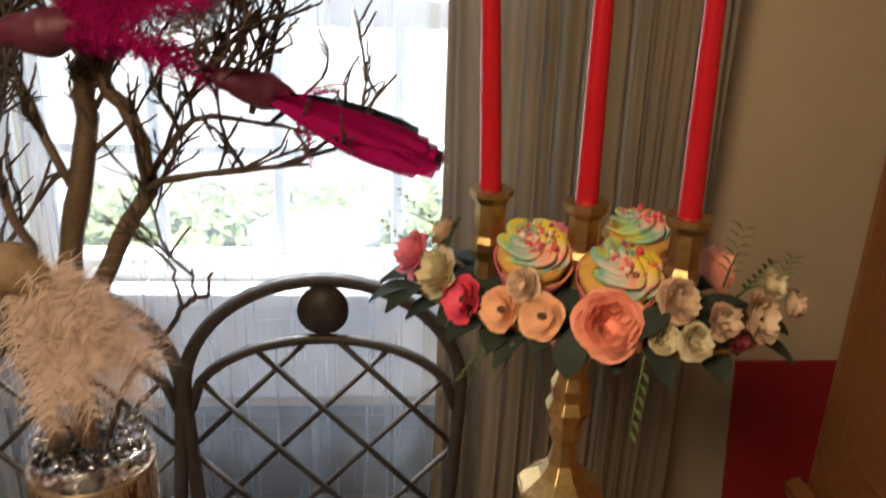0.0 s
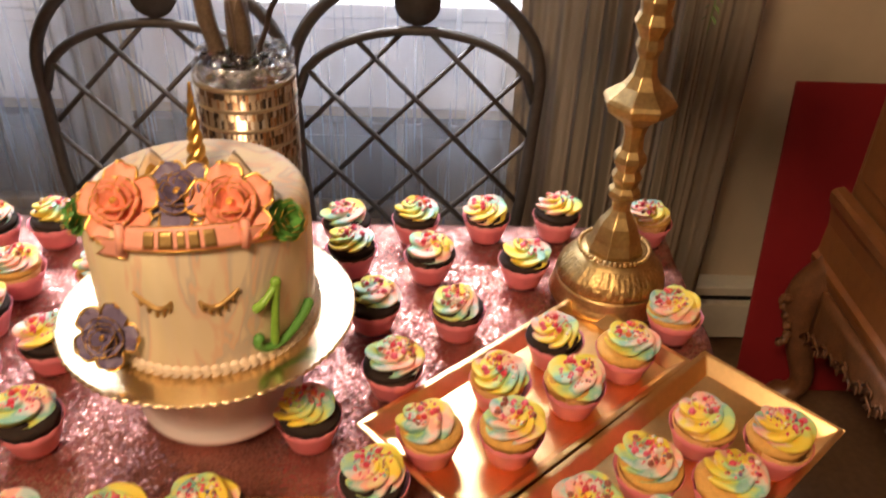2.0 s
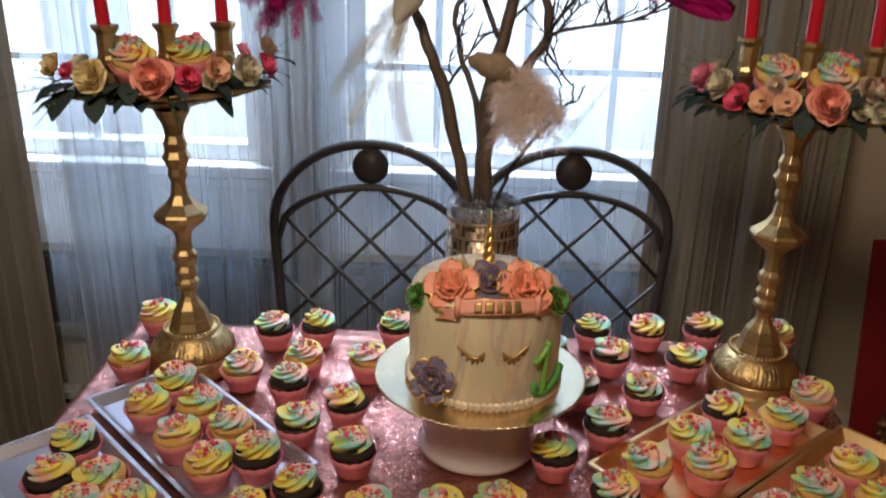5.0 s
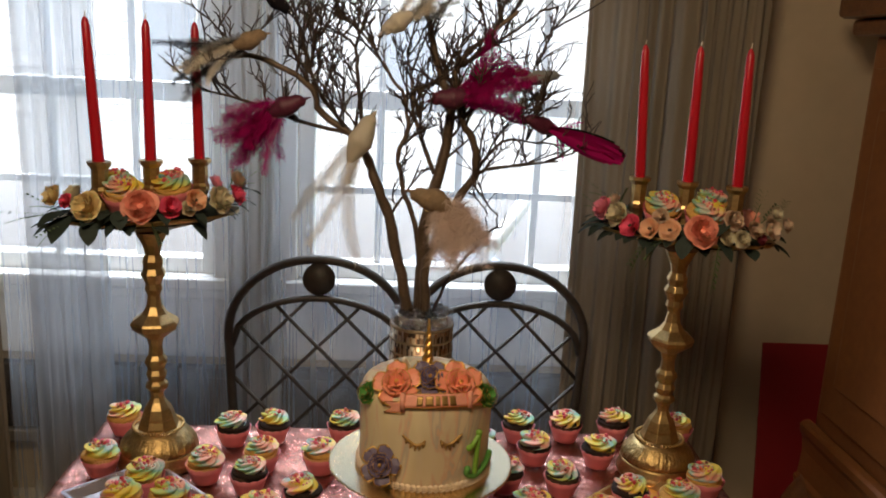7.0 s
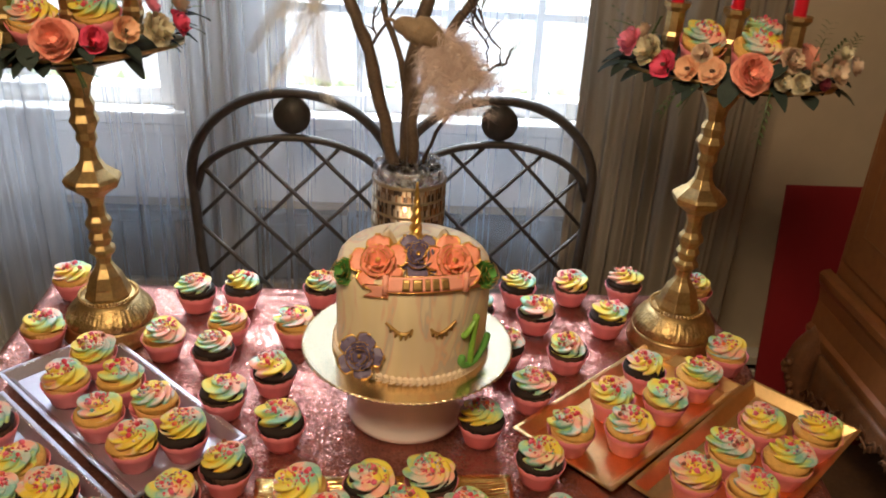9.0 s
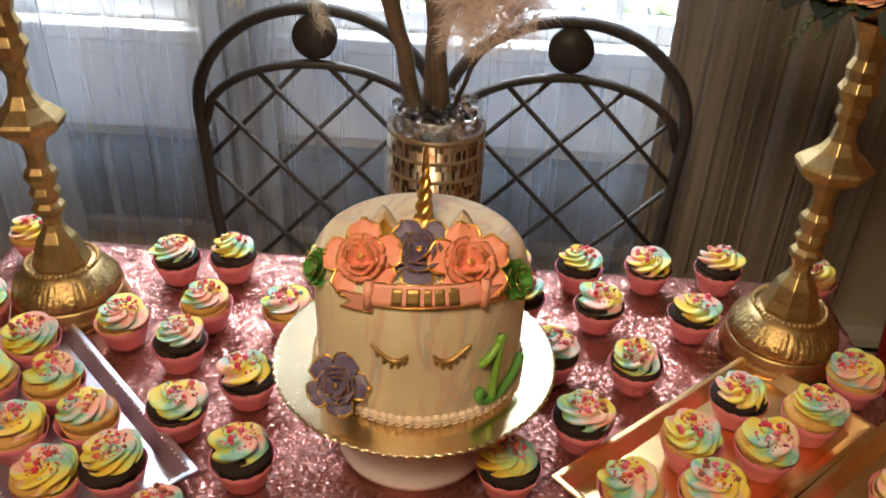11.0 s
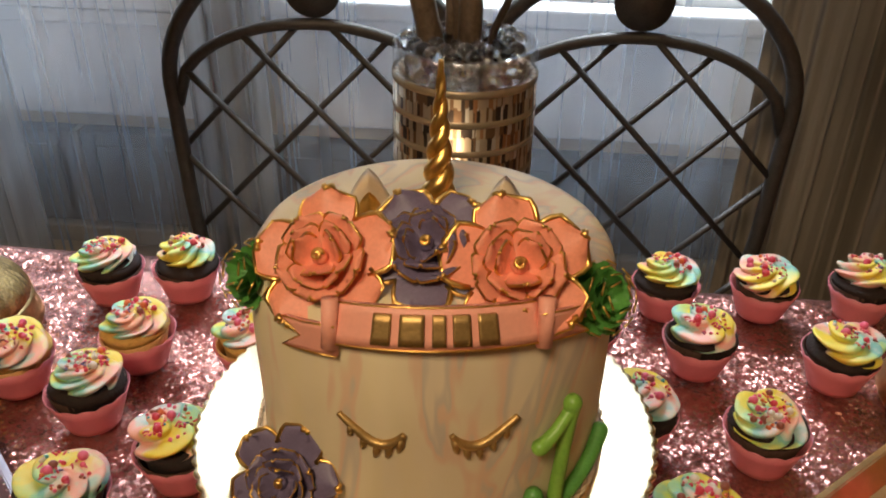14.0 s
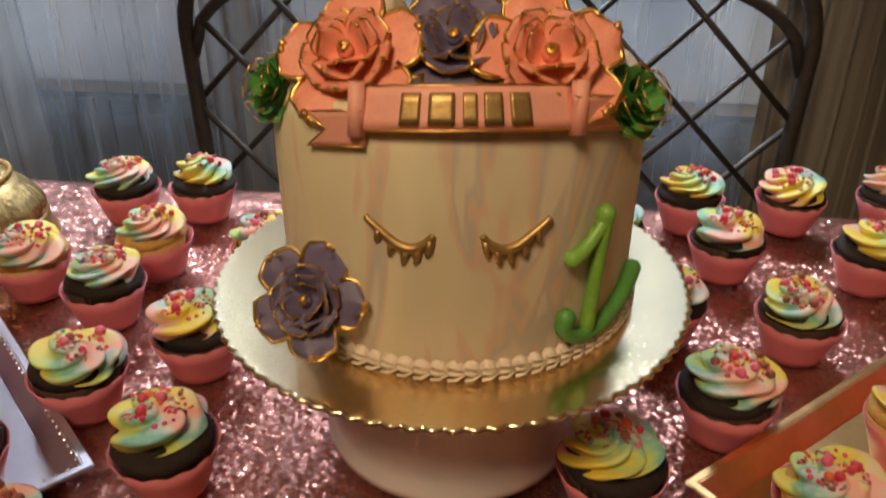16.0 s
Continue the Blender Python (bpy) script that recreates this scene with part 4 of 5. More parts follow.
arrR = arrangement(candR, FR, [(-0.150, -0.03, 0.04, -0.045, 0.0, 0.028), (-0.135, 0.0, 0.055, -0.060, 0.01, 0.035), (-0.120, -0.06, 0.06, 0.01, 0.01, 0.030), (-0.050, -0.085, 0.015, -0.030, -0.01, -0.055), (-0.030, -0.085, 0.010, -0.022, -0.01, -0.035),
                        (0.075, -0.080, 0.012, -0.004, -0.01, -0.075), (0.128, 0.0, 0.05, 0.008, 0.0, 0.055), (0.140, -0.02, 0.05, 0.022, 0.0, 0.035), (0.165, -0.03, 0.06, 0.012, 0.0, 0.036)], 21)
arrL = arrangement(candL, FL, [(-0.165, -0.03, 0.025, -0.085, 0.02, 0.006), (-0.160, -0.03, 0.030, -0.050, 0.01, 0.030), (-0.160, -0.05, 0.015, -0.05, -0.03, -0.015), (0.150, -0.01, 0.05, 0.055, 0.01, 0.030), (0.150, 0.0, 0.05, 0.030, 0.01, 0.060), (-0.02, -0.085, 0.012, 0.01, -0.01, -0.035)], 22)
# large dark leaves that hang from the near edge: spot, turn, droop, length
for ar, spots in ((arrR, ((-0.150, -0.050, 0.018, 1.9, -0.35, 0.050), (-0.140, -0.055, 0.022, 2.3, -0.5, 0.045), (0.014, -0.080, 0.022, 3.1, -1.05, 0.046), (0.088, -0.070, 0.052, 2.6, -0.5, 0.040), (0.030, -0.075, 0.020, 2.7, -0.9, 0.034))),
                  (arrL, ((-0.150, -0.045, 0.030, 1.9, -0.25, 0.060), (-0.150, -0.050, 0.024, 2.3, -0.6, 0.062), (-0.120, -0.065, 0.020, 2.8, -0.9, 0.050), (-0.075, -0.075, 0.034, 3.0, -0.6, 0.045), (0.150, -0.030, 0.050, -1.4, -0.1, 0.062), (0.0, -0.075, 0.036, 3.2, -0.7, 0.040)))):
    for x, y, z, turn, droop, ln in spots:
        lf = bmesh.new(); leaf(lf, Matrix.Translation((x, y, z)) @ Matrix.Rotation(turn, 4, "Z") @ Matrix.Rotation(droop, 4, "X"), ln, ln * 0.55)
        part("leaf", lf, M["leaf"], ar)

# ---- vase with branches and birds ----
VX, VY = -0.306, 0.79
vs_ = thing("vase", "cylindrical mirrored mosaic vase with frosted bands", "vase", at=pose(VX, VY, TOP))
bm = bmesh.new(); lathe(bm, [(0.0, 0.0), (0.064, 0.0), (0.066, 0.004), (0.066, 0.294), (0.060, 0.294), (0.060, 0.284), (0, 0.284)], 40, caps=False); part("body", bm, M["mosaic"], vs_)
for k in range(11):
    bm = bmesh.new(); z = 0.018 + 0.027 * k; lathe(bm, [(0.0655, z), (0.0668, z + 0.001), (0.0668, z + 0.006), (0.0655, z + 0.007)], 40, caps=False); part("band", bm, M["band"], vs_)
bm = bmesh.new(); lathe(bm, [(0.0655, 0.2945), (0.0662, 0.318), (0.0645, 0.321), (0.0630, 0.318), (0.0625, 0.2945)], 40, caps=False); part("rim", bm, M["thin_glass"], vs_, "clear glass rim")
bm = bmesh.new(); rnd = random.Random(5)
for lz, off in ((0.2935, 0.0), (0.3065, 0.009), (0.3175, 0.002)):
    for i in range(-3, 4):
        for j in range(-3, 4):
            x, y = (i + 0.5 * (j % 2)) * 0.0180 + off, j * 0.0157 + off * 0.5
            if math.hypot(x, y) < 0.0535 and rnd.random() < (1.0 if lz < 0.32 else 0.45):
                ball(bm, (x + rnd.uniform(-1, 1) * 0.0008, y + rnd.uniform(-1, 1) * 0.0008, lz + rnd.uniform(-1, 1) * 0.0015), 0.0083, seg=16, rings=10)
thing("glass_beads", "clear glass beads filling the top of the vase", "beads", at=pose(VX, VY, TOP), bm=bm, material=M["glass"], kind="stuff")

br = thing("branches", "gilded bare branches standing in the vase", "branches", at=pose(VX, VY, TOP + 0.29))
rnd = random.Random(11)
def twigs(bm, p, d, l, r, depth):
    """A crooked twig with side shoots."""
    pts, rad = [p.copy()], [r]
    q, dd = p.copy(), d.normalized()
    n = 5
    for k in range(n):
        dd = (dd + Vector((rnd.uniform(-0.26, 0.26), rnd.uniform(-0.22, 0.22), rnd.uniform(-0.14, 0.22)))).normalized()
        q = q + dd * l / n
        pts.append(q.copy()); rad.append(r * (1 - 0.75 * (k + 1) / n) + 0.0006)
        if depth and rnd.random() < 0.8:
            sd = (dd + Vector((rnd.uniform(-1, 1), rnd.uniform(-0.7, 0.7), rnd.uniform(-0.3, 0.6)))).normalized()
            twigs(bm, q, sd, l * rnd.uniform(0.35, 0.6), r * 0.6, depth - 1)
    tube(bm, pts, rad, 5)
O = Vector((VX, VY, TOP + 0.29))
# limbs: points (x, z) in the branches' upright plane, depth there, how far it leans towards the room, thickness, bark
MAIN = [([(-0.335, 1.045), (-0.351, 1.141), (-0.383, 1.262), (-0.408, 1.332), (-0.431, 1.385), (-0.460, 1.426), (-0.517, 1.461), (-0.549, 1.522), (-0.643, 1.565), (-0.687, 1.563)], 0.79, 0.00, 0.0125, "bark"),
        ([(-0.549, 1.522), (-0.551, 1.587), (-0.570, 1.644)], 0.79, 0.02, 0.0045, "twig"), ([(-0.460, 1.426), (-0.529, 1.516), (-0.537, 1.574), (-0.519, 1.618)], 0.79, 0.02, 0.0045, "twig"),
        ([(-0.431, 1.390), (-0.451, 1.534), (-0.459, 1.592), (-0.497, 1.626)], 0.79, -0.03, 0.0048, "twig"), ([(-0.460, 1.426), (-0.562, 1.448), (-0.666, 1.484), (-0.739, 1.499)], 0.79, 0.03, 0.0046, "twig")]
MAIN += [([(-0.306, 1.045), (-0.308, 1.143), (-0.308, 1.249), (-0.285, 1.352), (-0.270, 1.438), (-0.269, 1.498), (-0.295, 1.563), (-0.312, 1.628), (-0.330, 1.690)], 0.80, 0.0, 0.0150, "bark"),
         ([(-0.298, 1.045), (-0.301, 1.176), (-0.244, 1.307), (-0.215, 1.355), (-0.219, 1.417), (-0.244, 1.461), (-0.263, 1.528), (-0.250, 1.580), (-0.193, 1.634), (-0.151, 1.672)], 0.785, 0.03, 0.0105, "bark"),
         ([(-0.318, 1.045), (-0.322, 1.216), (-0.353, 1.310), (-0.367, 1.388), (-0.350, 1.434), (-0.360, 1.501), (-0.391, 1.544), (-0.422, 1.594), (-0.453, 1.628)], 0.80, -0.02, 0.0060, "bark")]
MAIN += [([(-0.215, 1.355), (-0.193, 1.371), (-0.116, 1.386), (-0.062, 1.396)], 0.77, 0.04, 0.0046, "twig"), ([(-0.216, 1.363), (-0.165, 1.427), (-0.095, 1.426)], 0.77, 0.02, 0.0042, "twig"), ([(-0.251, 1.454), (-0.215, 1.493), (-0.144, 1.466), (-0.112, 1.470)], 0.77, 0.04, 0.0040, "twig"),
         ([(-0.249, 1.565), (-0.206, 1.597), (-0.156, 1.635)], 0.78, 0.0, 0.0042, "twig"), ([(-0.116, 1.430), (-0.087, 1.521), (-0.107, 1.594), (-0.053, 1.676)], 0.78, 0.0, 0.0034, "twig"), ([(-0.293, 1.352), (-0.335, 1.450), (-0.346, 1.524), (-0.356, 1.597)], 0.80, -0.03, 0.0050, "bark"),
         ([(-0.290, 1.045), (-0.262, 1.13), (-0.205, 1.215), (-0.178, 1.252), (-0.160, 1.262), (-0.152, 1.290)], 0.79, 0.06, 0.0040, "twig"), ([(-0.185, 1.246), (-0.190, 1.285)], 0.745, 0.0, 0.0022, "twig"), ([(-0.170, 1.258), (-0.170, 1.292)], 0.735, 0.0, 0.0022, "twig")]
for flat, dep, lean, r, mt in MAIN:
    bm = bmesh.new()
    path = smooth_path([Vector((x, dep - lean * k / (len(flat) - 1), z)) - O for k, (x, z) in enumerate(flat)], 4)
    path = [p + Vector((rnd.uniform(-1, 1), rnd.uniform(-1, 1), 0)) * 0.0025 for p in path]
    n = len(path)
    tube(bm, path, [r * (1 - 0.68 * k / n) * rnd.uniform(0.90, 1.10) for k in range(n)], 8)
    part("stem", bm, M[mt], br)
    bm = bmesh.new()
    for k in range(n):
        if path[k].z > 0.22 and rnd.random() < (0.62 if path[k].z > 0.35 else 0.20):
            d = (path[min(k + 1, n - 1)] - path[max(k - 1, 0)]).normalized()
            twigs(bm, path[k], d * 0.6 + Vector((rnd.uniform(-0.9, 0.9), rnd.uniform(-0.5, 0.35), rnd.uniform(0.0, 0.7))), rnd.uniform(0.06, 0.14), min(0.0030, r * 0.22 + 0.0011), 2)
    if len(bm.verts):
        tagged(part("twig_spray", bm, M["twig"], br), kind="stuff")
    else:
        bm.free()


def bird(label, head, body, tail, size, mb, mtails, strands, spread, droop=0.0, seed=0, barbs=12, style="plume", fluff=0.012, reach=(0.6, 1.0), curl=0.3, loose=0.25, flecks=0):
    """A small craft bird: one mesh of body, head, beak and a plume of thin feathers."""
    rnd = random.Random(seed)
    O_ = Vector(body)
    h, t = Vector(head) - O_, Vector(tail) - O_
    bm = bmesh.new()
    ax = (h - t * 0.15).normalized()
    rot = ax.to_track_quat("X", "Z").to_matrix()
    spine = smooth_path([-ax * size * 1.9, -ax * size * 1.0, Vector((0, 0, 0)), h * 0.55, h * 0.9 + Vector((0, 0, size * 0.1)), h + ax * size * 0.42, h + ax * size * 0.72], 4)
    keys = (0.10, 0.62, 0.98, 0.80, 0.64, 0.50, 0.14)
    rr = [size * (keys[k // 4] + (keys[min(k // 4 + 1, 6)] - keys[k // 4]) * (k % 4) / 4) for k in range(len(spine))]
    tube(bm, spine, rr, 16)
    eye = h + ax * size * 0.2
    for s_ in (-1, 1):
        ball(bm, eye + rot @ Vector((0, s_ * size * 0.55, size * 0.15)), size * 0.09, 0, 6, 4)
    bk = h + ax * size * 0.6
    tube(bm, [bk - ax * size * 0.1, bk + ax * size * 0.3, bk + ax * size * 0.75 - Vector((0, 0, size * 0.12))], [size * 0.2, size * 0.13, 0.0004], 6)
    L_ = t.length
    td = t.normalized()
    sd = td.cross(Vector((0, 0, 1))).normalized()
    upv = sd.cross(td)
    def plume(pts, width, mi, step, curl, loose):
        """One feather: a quill with thin barbs on both sides that curl towards its tip."""
        tube(bm, pts, [0.0007 * (1 - 0.8 * j / len(pts)) for j in range(len(pts))], 3, mi)
        total = sum((b_ - a_).length for a_, b_ in zip(pts, pts[1:]))
        n_b = max(6, int(total / step))
        for k in range(n_b):
            f = (k + rnd.random() * 0.6) / n_b * (len(pts) - 1.001)
            i = int(f)
            d = (pts[i + 1] - pts[i]).normalized()
            p0 = pts[i] + (pts[i + 1] - pts[i]) * (f - i)
            across = (d.cross(sd) + Vector((rnd.gauss(0, loose), rnd.gauss(0, loose), rnd.gauss(0, loose)))).normalized()
            w = width * (0.35 + 0.65 * math.sin(math.pi * min(1, 0.15 + 0.75 * k / n_b))) * rnd.uniform(0.65, 1.15)
            for s_ in (-1, 1):
                e = across * s_
                wob = Vector((rnd.gauss(0, 1), rnd.gauss(0, 1), rnd.gauss(-0.3, 1))) * w * 0.16 * (1 + loose)
                c1, c2, c3 = p0 + (e * 0.75 + d * 0.35) * w * 0.5, p0 + (e * 0.85 + d * (0.4 + curl)) * w * 0.9 + wob * 0.5, p0 + (e * (0.8 - 0.5 * curl) + d * (0.6 + 1.2 * curl)) * w * 1.15 + wob
                nn = d * 0.00042
                vs = [bm.verts.new(v) for v in (p0 - nn, p0 + nn, c1 + nn, c1 - nn, c2 + nn * 0.8, c2 - nn * 0.8, c3)]
                for q4 in ((0, 1, 2, 3), (3, 2, 4, 5), (5, 4, 6)):
                    bm.faces.new([vs[i_] for i_ in q4]).material_index = mi
    def trail(st, d, ln, bend, n_=9):
        q, out = st.copy(), [st.copy()]
        for j in range(n_):
            d = (d + bend / n_ * 1.6).normalized()
            q = q + d * ln / n_
            out.append(q.copy())
        return out
    if style == "blade":
        # overlapping flat feathers, dark over bright
        for k in range(strands):
            off = (k / (strands - 1) - 0.5) * 2
            d = (td + upv * off * spread + sd * rnd.gauss(0, 0.05)).normalized()
            w, ln, mi = 0.010 + 0.004 * rnd.random(), L_ * (1.0 - 0.18 * off * off), 1 + k % len(mtails)
            wd = (upv - d * upv.dot(d)).normalized()
            base = -ax * size * 0.6 + sd * 0.004 * (k % 4)
            sheet(bm, lambda u, v: base + d * ln * v + wd * (u - 0.5) * 2 * w * math.sin(math.pi * min(0.98, 0.06 + 0.78 * v)) ** 0.8 + sd * (0.006 * (u - 0.5) ** 2 * 4 - 0.012 * v * v), 6, 10, mi)
        for k in range(10):
            st = td * L_ * rnd.uniform(0.05, 0.30)
            plume(trail(st, (td * 0.5 + upv * (-1 if k % 3 else 1) + sd * rnd.gauss(0, 0.3)).normalized(), rnd.uniform(0.025, 0.055), Vector((0, 0, -0.5))), 0.004, 1, 0.0012, 0.3, 0.3)
    else:
        for k in range(strands):
            a_, b_ = rnd.gauss(0, 0.6), (k / max(1, strands - 1) - 0.5) * 2 + rnd.gauss(0, 0.2)
            st = -ax * size * rnd.uniform(0.2, 1.2) + (sd * a_ * 0.4 + upv * b_ * 0.6) * size
            d = (td + (upv * b_ + sd * a_ * 0.6) * spread).normalized()
            bend = Vector((rnd.gauss(0, 0.3), rnd.gauss(0, 0.3), rnd.gauss(-droop, 0.3)))
            plume(trail(st, d, L_ * rnd.uniform(*reach), bend), fluff * rnd.uniform(0.75, 1.2), 1 + k % len(mtails), fluff / barbs, curl, loose)
    for k in range(flecks):
        dv = Vector((rnd.gauss(0, 1), rnd.gauss(0, 1), rnd.gauss(0, 1))).normalized()
        ball(bm, h * rnd.uniform(0, 0.7) + dv * size * 0.93, 0.0011, len(mtails) + 1, 5, 3)
    mats = [mb, *mtails, M["glitter"]]
    return thing("ornament_bird", label, "ornament", "craft birds on the branches", at=Matrix.Translation(O_), bm=bm, material=mats)


bird("magenta craft bird with dark feather tail on a twig", (-0.122, 0.70, 1.474), (-0.092, 0.715, 1.463), (0.045, 0.675, 1.415), 0.017, M["f_wine"], [M["f_magenta"], M["f_magenta"], M["f_black"]], 9, 0.12, seed=1, style="blade")
bird("magenta feathered craft bird on a branch", (-0.556, 0.72, 1.487), (-0.583, 0.72, 1.477), (-0.690, 0.70, 1.395), 0.021, M["f_wine"], [M["f_magenta"]], 22, 0.30, 0.25, seed=2, fluff=0.017, curl=0.5, loose=0.45, barbs=20)
bird("ivory craft bird with long drooping curled feathers", (-0.424, 0.73, 1.452), (-0.440, 0.73, 1.418), (-0.545, 0.71, 1.225), 0.025, M["f_white"], [M["f_white"]], 6, 0.20, 0.35, seed=3, fluff=0.017, curl=0.8, loose=0.15, barbs=13, reach=(0.35, 1.05))
bird("magenta feathered craft bird on a branch", (-0.294, 0.72, 1.505), (-0.266, 0.72, 1.507), (-0.145, 0.70, 1.568), 0.022, M["f_wine"], [M["f_magenta"]], 22, 0.26, 0.0, seed=4, fluff=0.017, curl=0.5, loose=0.45, barbs=20)
bird("grey craft bird at the end of a twig", (-0.082, 0.72, 1.556), (-0.112, 0.72, 1.552), (-0.168, 0.72, 1.530), 0.015, M["f_grey"], [M["f_grey"], M["f_tan"]], 7, 0.35, 0.1, seed=5, fluff=0.009)
bird("tan craft bird with long black and white tail", (-0.626, 0.72, 1.603), (-0.648, 0.72, 1.593), (-0.800, 0.69, 1.550), 0.018, M["tan_plush"], [M["f_grey"], M["f_black"], M["f_white"]], 14, 0.16, 0.15, seed=6, fluff=0.012)
bird("ivory craft bird on an upper branch", (-0.392, 0.72, 1.628), (-0.374, 0.72, 1.640), (-0.290, 0.72, 1.700), 0.019, M["f_white"], [M["f_grey"], M["f_white"]], 9, 0.3, 0.0, seed=7)
bird("dark craft bird on an upper branch", (-0.585, 0.74, 1.655), (-0.60, 0.74, 1.668), (-0.67, 0.73, 1.72), 0.016, M["f_black"], [M["f_magenta"], M["f_black"]], 9, 0.3, 0.0, seed=8)
bird("glittered tan craft bird with fluffy blush feather tail", (-0.326, 0.655, 1.330), (-0.296, 0.655, 1.324), (-0.205, 0.645, 1.208), 0.024, M["tan_plush"], [M["f_blush"]], 60, 0.42, 0.45, seed=9, fluff=0.024, curl=0.15, loose=0.8, barbs=22, reach=(0.35, 0.95), flecks=70)

# ---- cake stand, board and cake ----
CX, CY, CZ = -0.303, 0.500, 0.884
st = thing("cake_stand", "white glazed ceramic cake stand", "cake stand", at=pose(CX - 0.003, CY + 0.006, TOP))
bm = bmesh.new(); lathe(bm, [(0.0, 0.0), (0.088, 0.0), (0.094, 0.004), (0.095, 0.012), (0.090, 0.018), (0.088, 0.030), (0.091, 0.060), (0.098, 0.095), (0.104, 0.112), (0.0, 0.113)], 56, caps=False); part("pedestal", bm, M["ceramic"], st)
bm = bmesh.new(); lathe(bm, [(0.0, 0.1135), (0.128, 0.1135), (0.134, 0.118), (0.134, 0.126), (0.130, 0.1285), (0.0, 0.1285)], 56, caps=False); part("plate", bm, M["ceramic"], st)
bm = bmesh.new()
sc_ = lambda a, i: 1 + 0.017 * abs(math.sin(44 * a)) - 0.010
lathe(bm, [(0.0, 0.0), (0.150, 0.0), (0.160, 0.0), (0.162, 0.0008), (0.162, 0.0028), (0.1605, 0.0035), (0.1585, 0.0035), (0.150, 0.0035), (0.0, 0.0035)], 576, wob=lambda a, i: sc_(a, i) if 1 < i < 7 else 1, caps=False)
thing("cake_board", "gold foil cake board with scalloped edge", "cake board", at=pose(CX - 0.004, CY + 0.004, CZ - 0.005), bm=bm, material=M["gold_foil"])

ck = thing("cake", "marbled fondant unicorn cake with gilded sugar flowers", "cake", at=pose(CX, CY, CZ - 0.001))
R, H = 0.1140, 0.159
bm = bmesh.new()
lathe(bm, [(0.0, 0.0), (R - 0.001, 0.0), (R, 0.004), (R, 0.05), (R + 0.0006, 0.10), (R - 0.0005, H - 0.022), (R - 0.003, H - 0.012), (R - 0.008, H - 0.005), (R - 0.016, H - 0.001), (R - 0.028, H), (0.0, H + 0.0015)], 72, caps=False,
      wob=lambda a, i: 1 + 0.004 * math.sin(3 * a + i * 0.4) + 0.002 * math.sin(7 * a))
part("fondant", bm, M["fondant"], ck)
bm = bmesh.new()
for k in range(76):
    a = 2 * math.pi * k / 76
    p = Vector(((R + 0.0008) * math.cos(a), (R + 0.0008) * math.sin(a), 0.0065))
    q = Matrix.Rotation(a + math.pi / 2, 3, "Z")
    ball(bm, p, 0.0054, 0, 8, 6, (1.05, 0.70, 1.15), q)
    for dz in (-0.004, 0.0, 0.004):
        tube(bm, [p + q @ Vector((-0.004, -0.0042, dz * 1.2)), p + q @ Vector((0.001, -0.0050, dz)), p + q @ Vector((0.0058, -0.0036, dz * 0.3))], [0.0012, 0.0010, 0.0006], 5)
part("shell_border", bm, M["piping"], ck, "piped cream shell border")
# horn: two strands wound round one another
bm = bmesh.new()
for s in (0, math.pi):
    tube(bm, [(0.0052 * (1 - t) * math.cos(s + 22 * t), 0.0052 * (1 - t) * math.sin(s + 22 * t), 0.098 * t) for t in (k / 60 for k in range(61))], [0.0080 * (1 - 0.82 * k / 60) for k in range(61)], 10)
tube(bm, [(0, 0, 0), (0, 0, 0.096)], [0.008, 0.0012], 8)
hn = part("horn", bm, M["gold"], ck, "twisted gold unicorn horn"); hn.location = (0.001, 0.016, H - 0.002); hn.rotation_euler = (radians(-6), 0, 0)
for s, x in ((-1, -0.040), (1, 0.043)):
    bm = bmesh.new()
    def ear(u, v, k=1.0):
        return Vector(((u - 0.5) * 0.025 * k * (1 - v) ** 0.75 * 2 * 0.75, -0.004 * math.sin(math.pi * u), 0.037 * v * k))
    sheet(bm, ear, 8, 8)
    r = bmesh.ops.extrude_face_region(bm, geom=bm.faces[:]); bmesh.ops.translate(bm, vec=(0, 0.007, 0), verts=[v for v in r["geom"] if isinstance(v, bmesh.types.BMVert)])
    e = part("ear", bm, M["ear"], ck); e.location = (x, 0.004, H - 0.003); e.rotation_euler = (radians(12), 0, radians(-10 * s))
    bm = bmesh.new(); sheet(bm, lambda u, v: ear(u, v, 0.68) + Vector((0, -0.0035, 0.002)), 6, 6)
    part("inner_ear", bm, M["gold"], e, "gold painted inner ear")


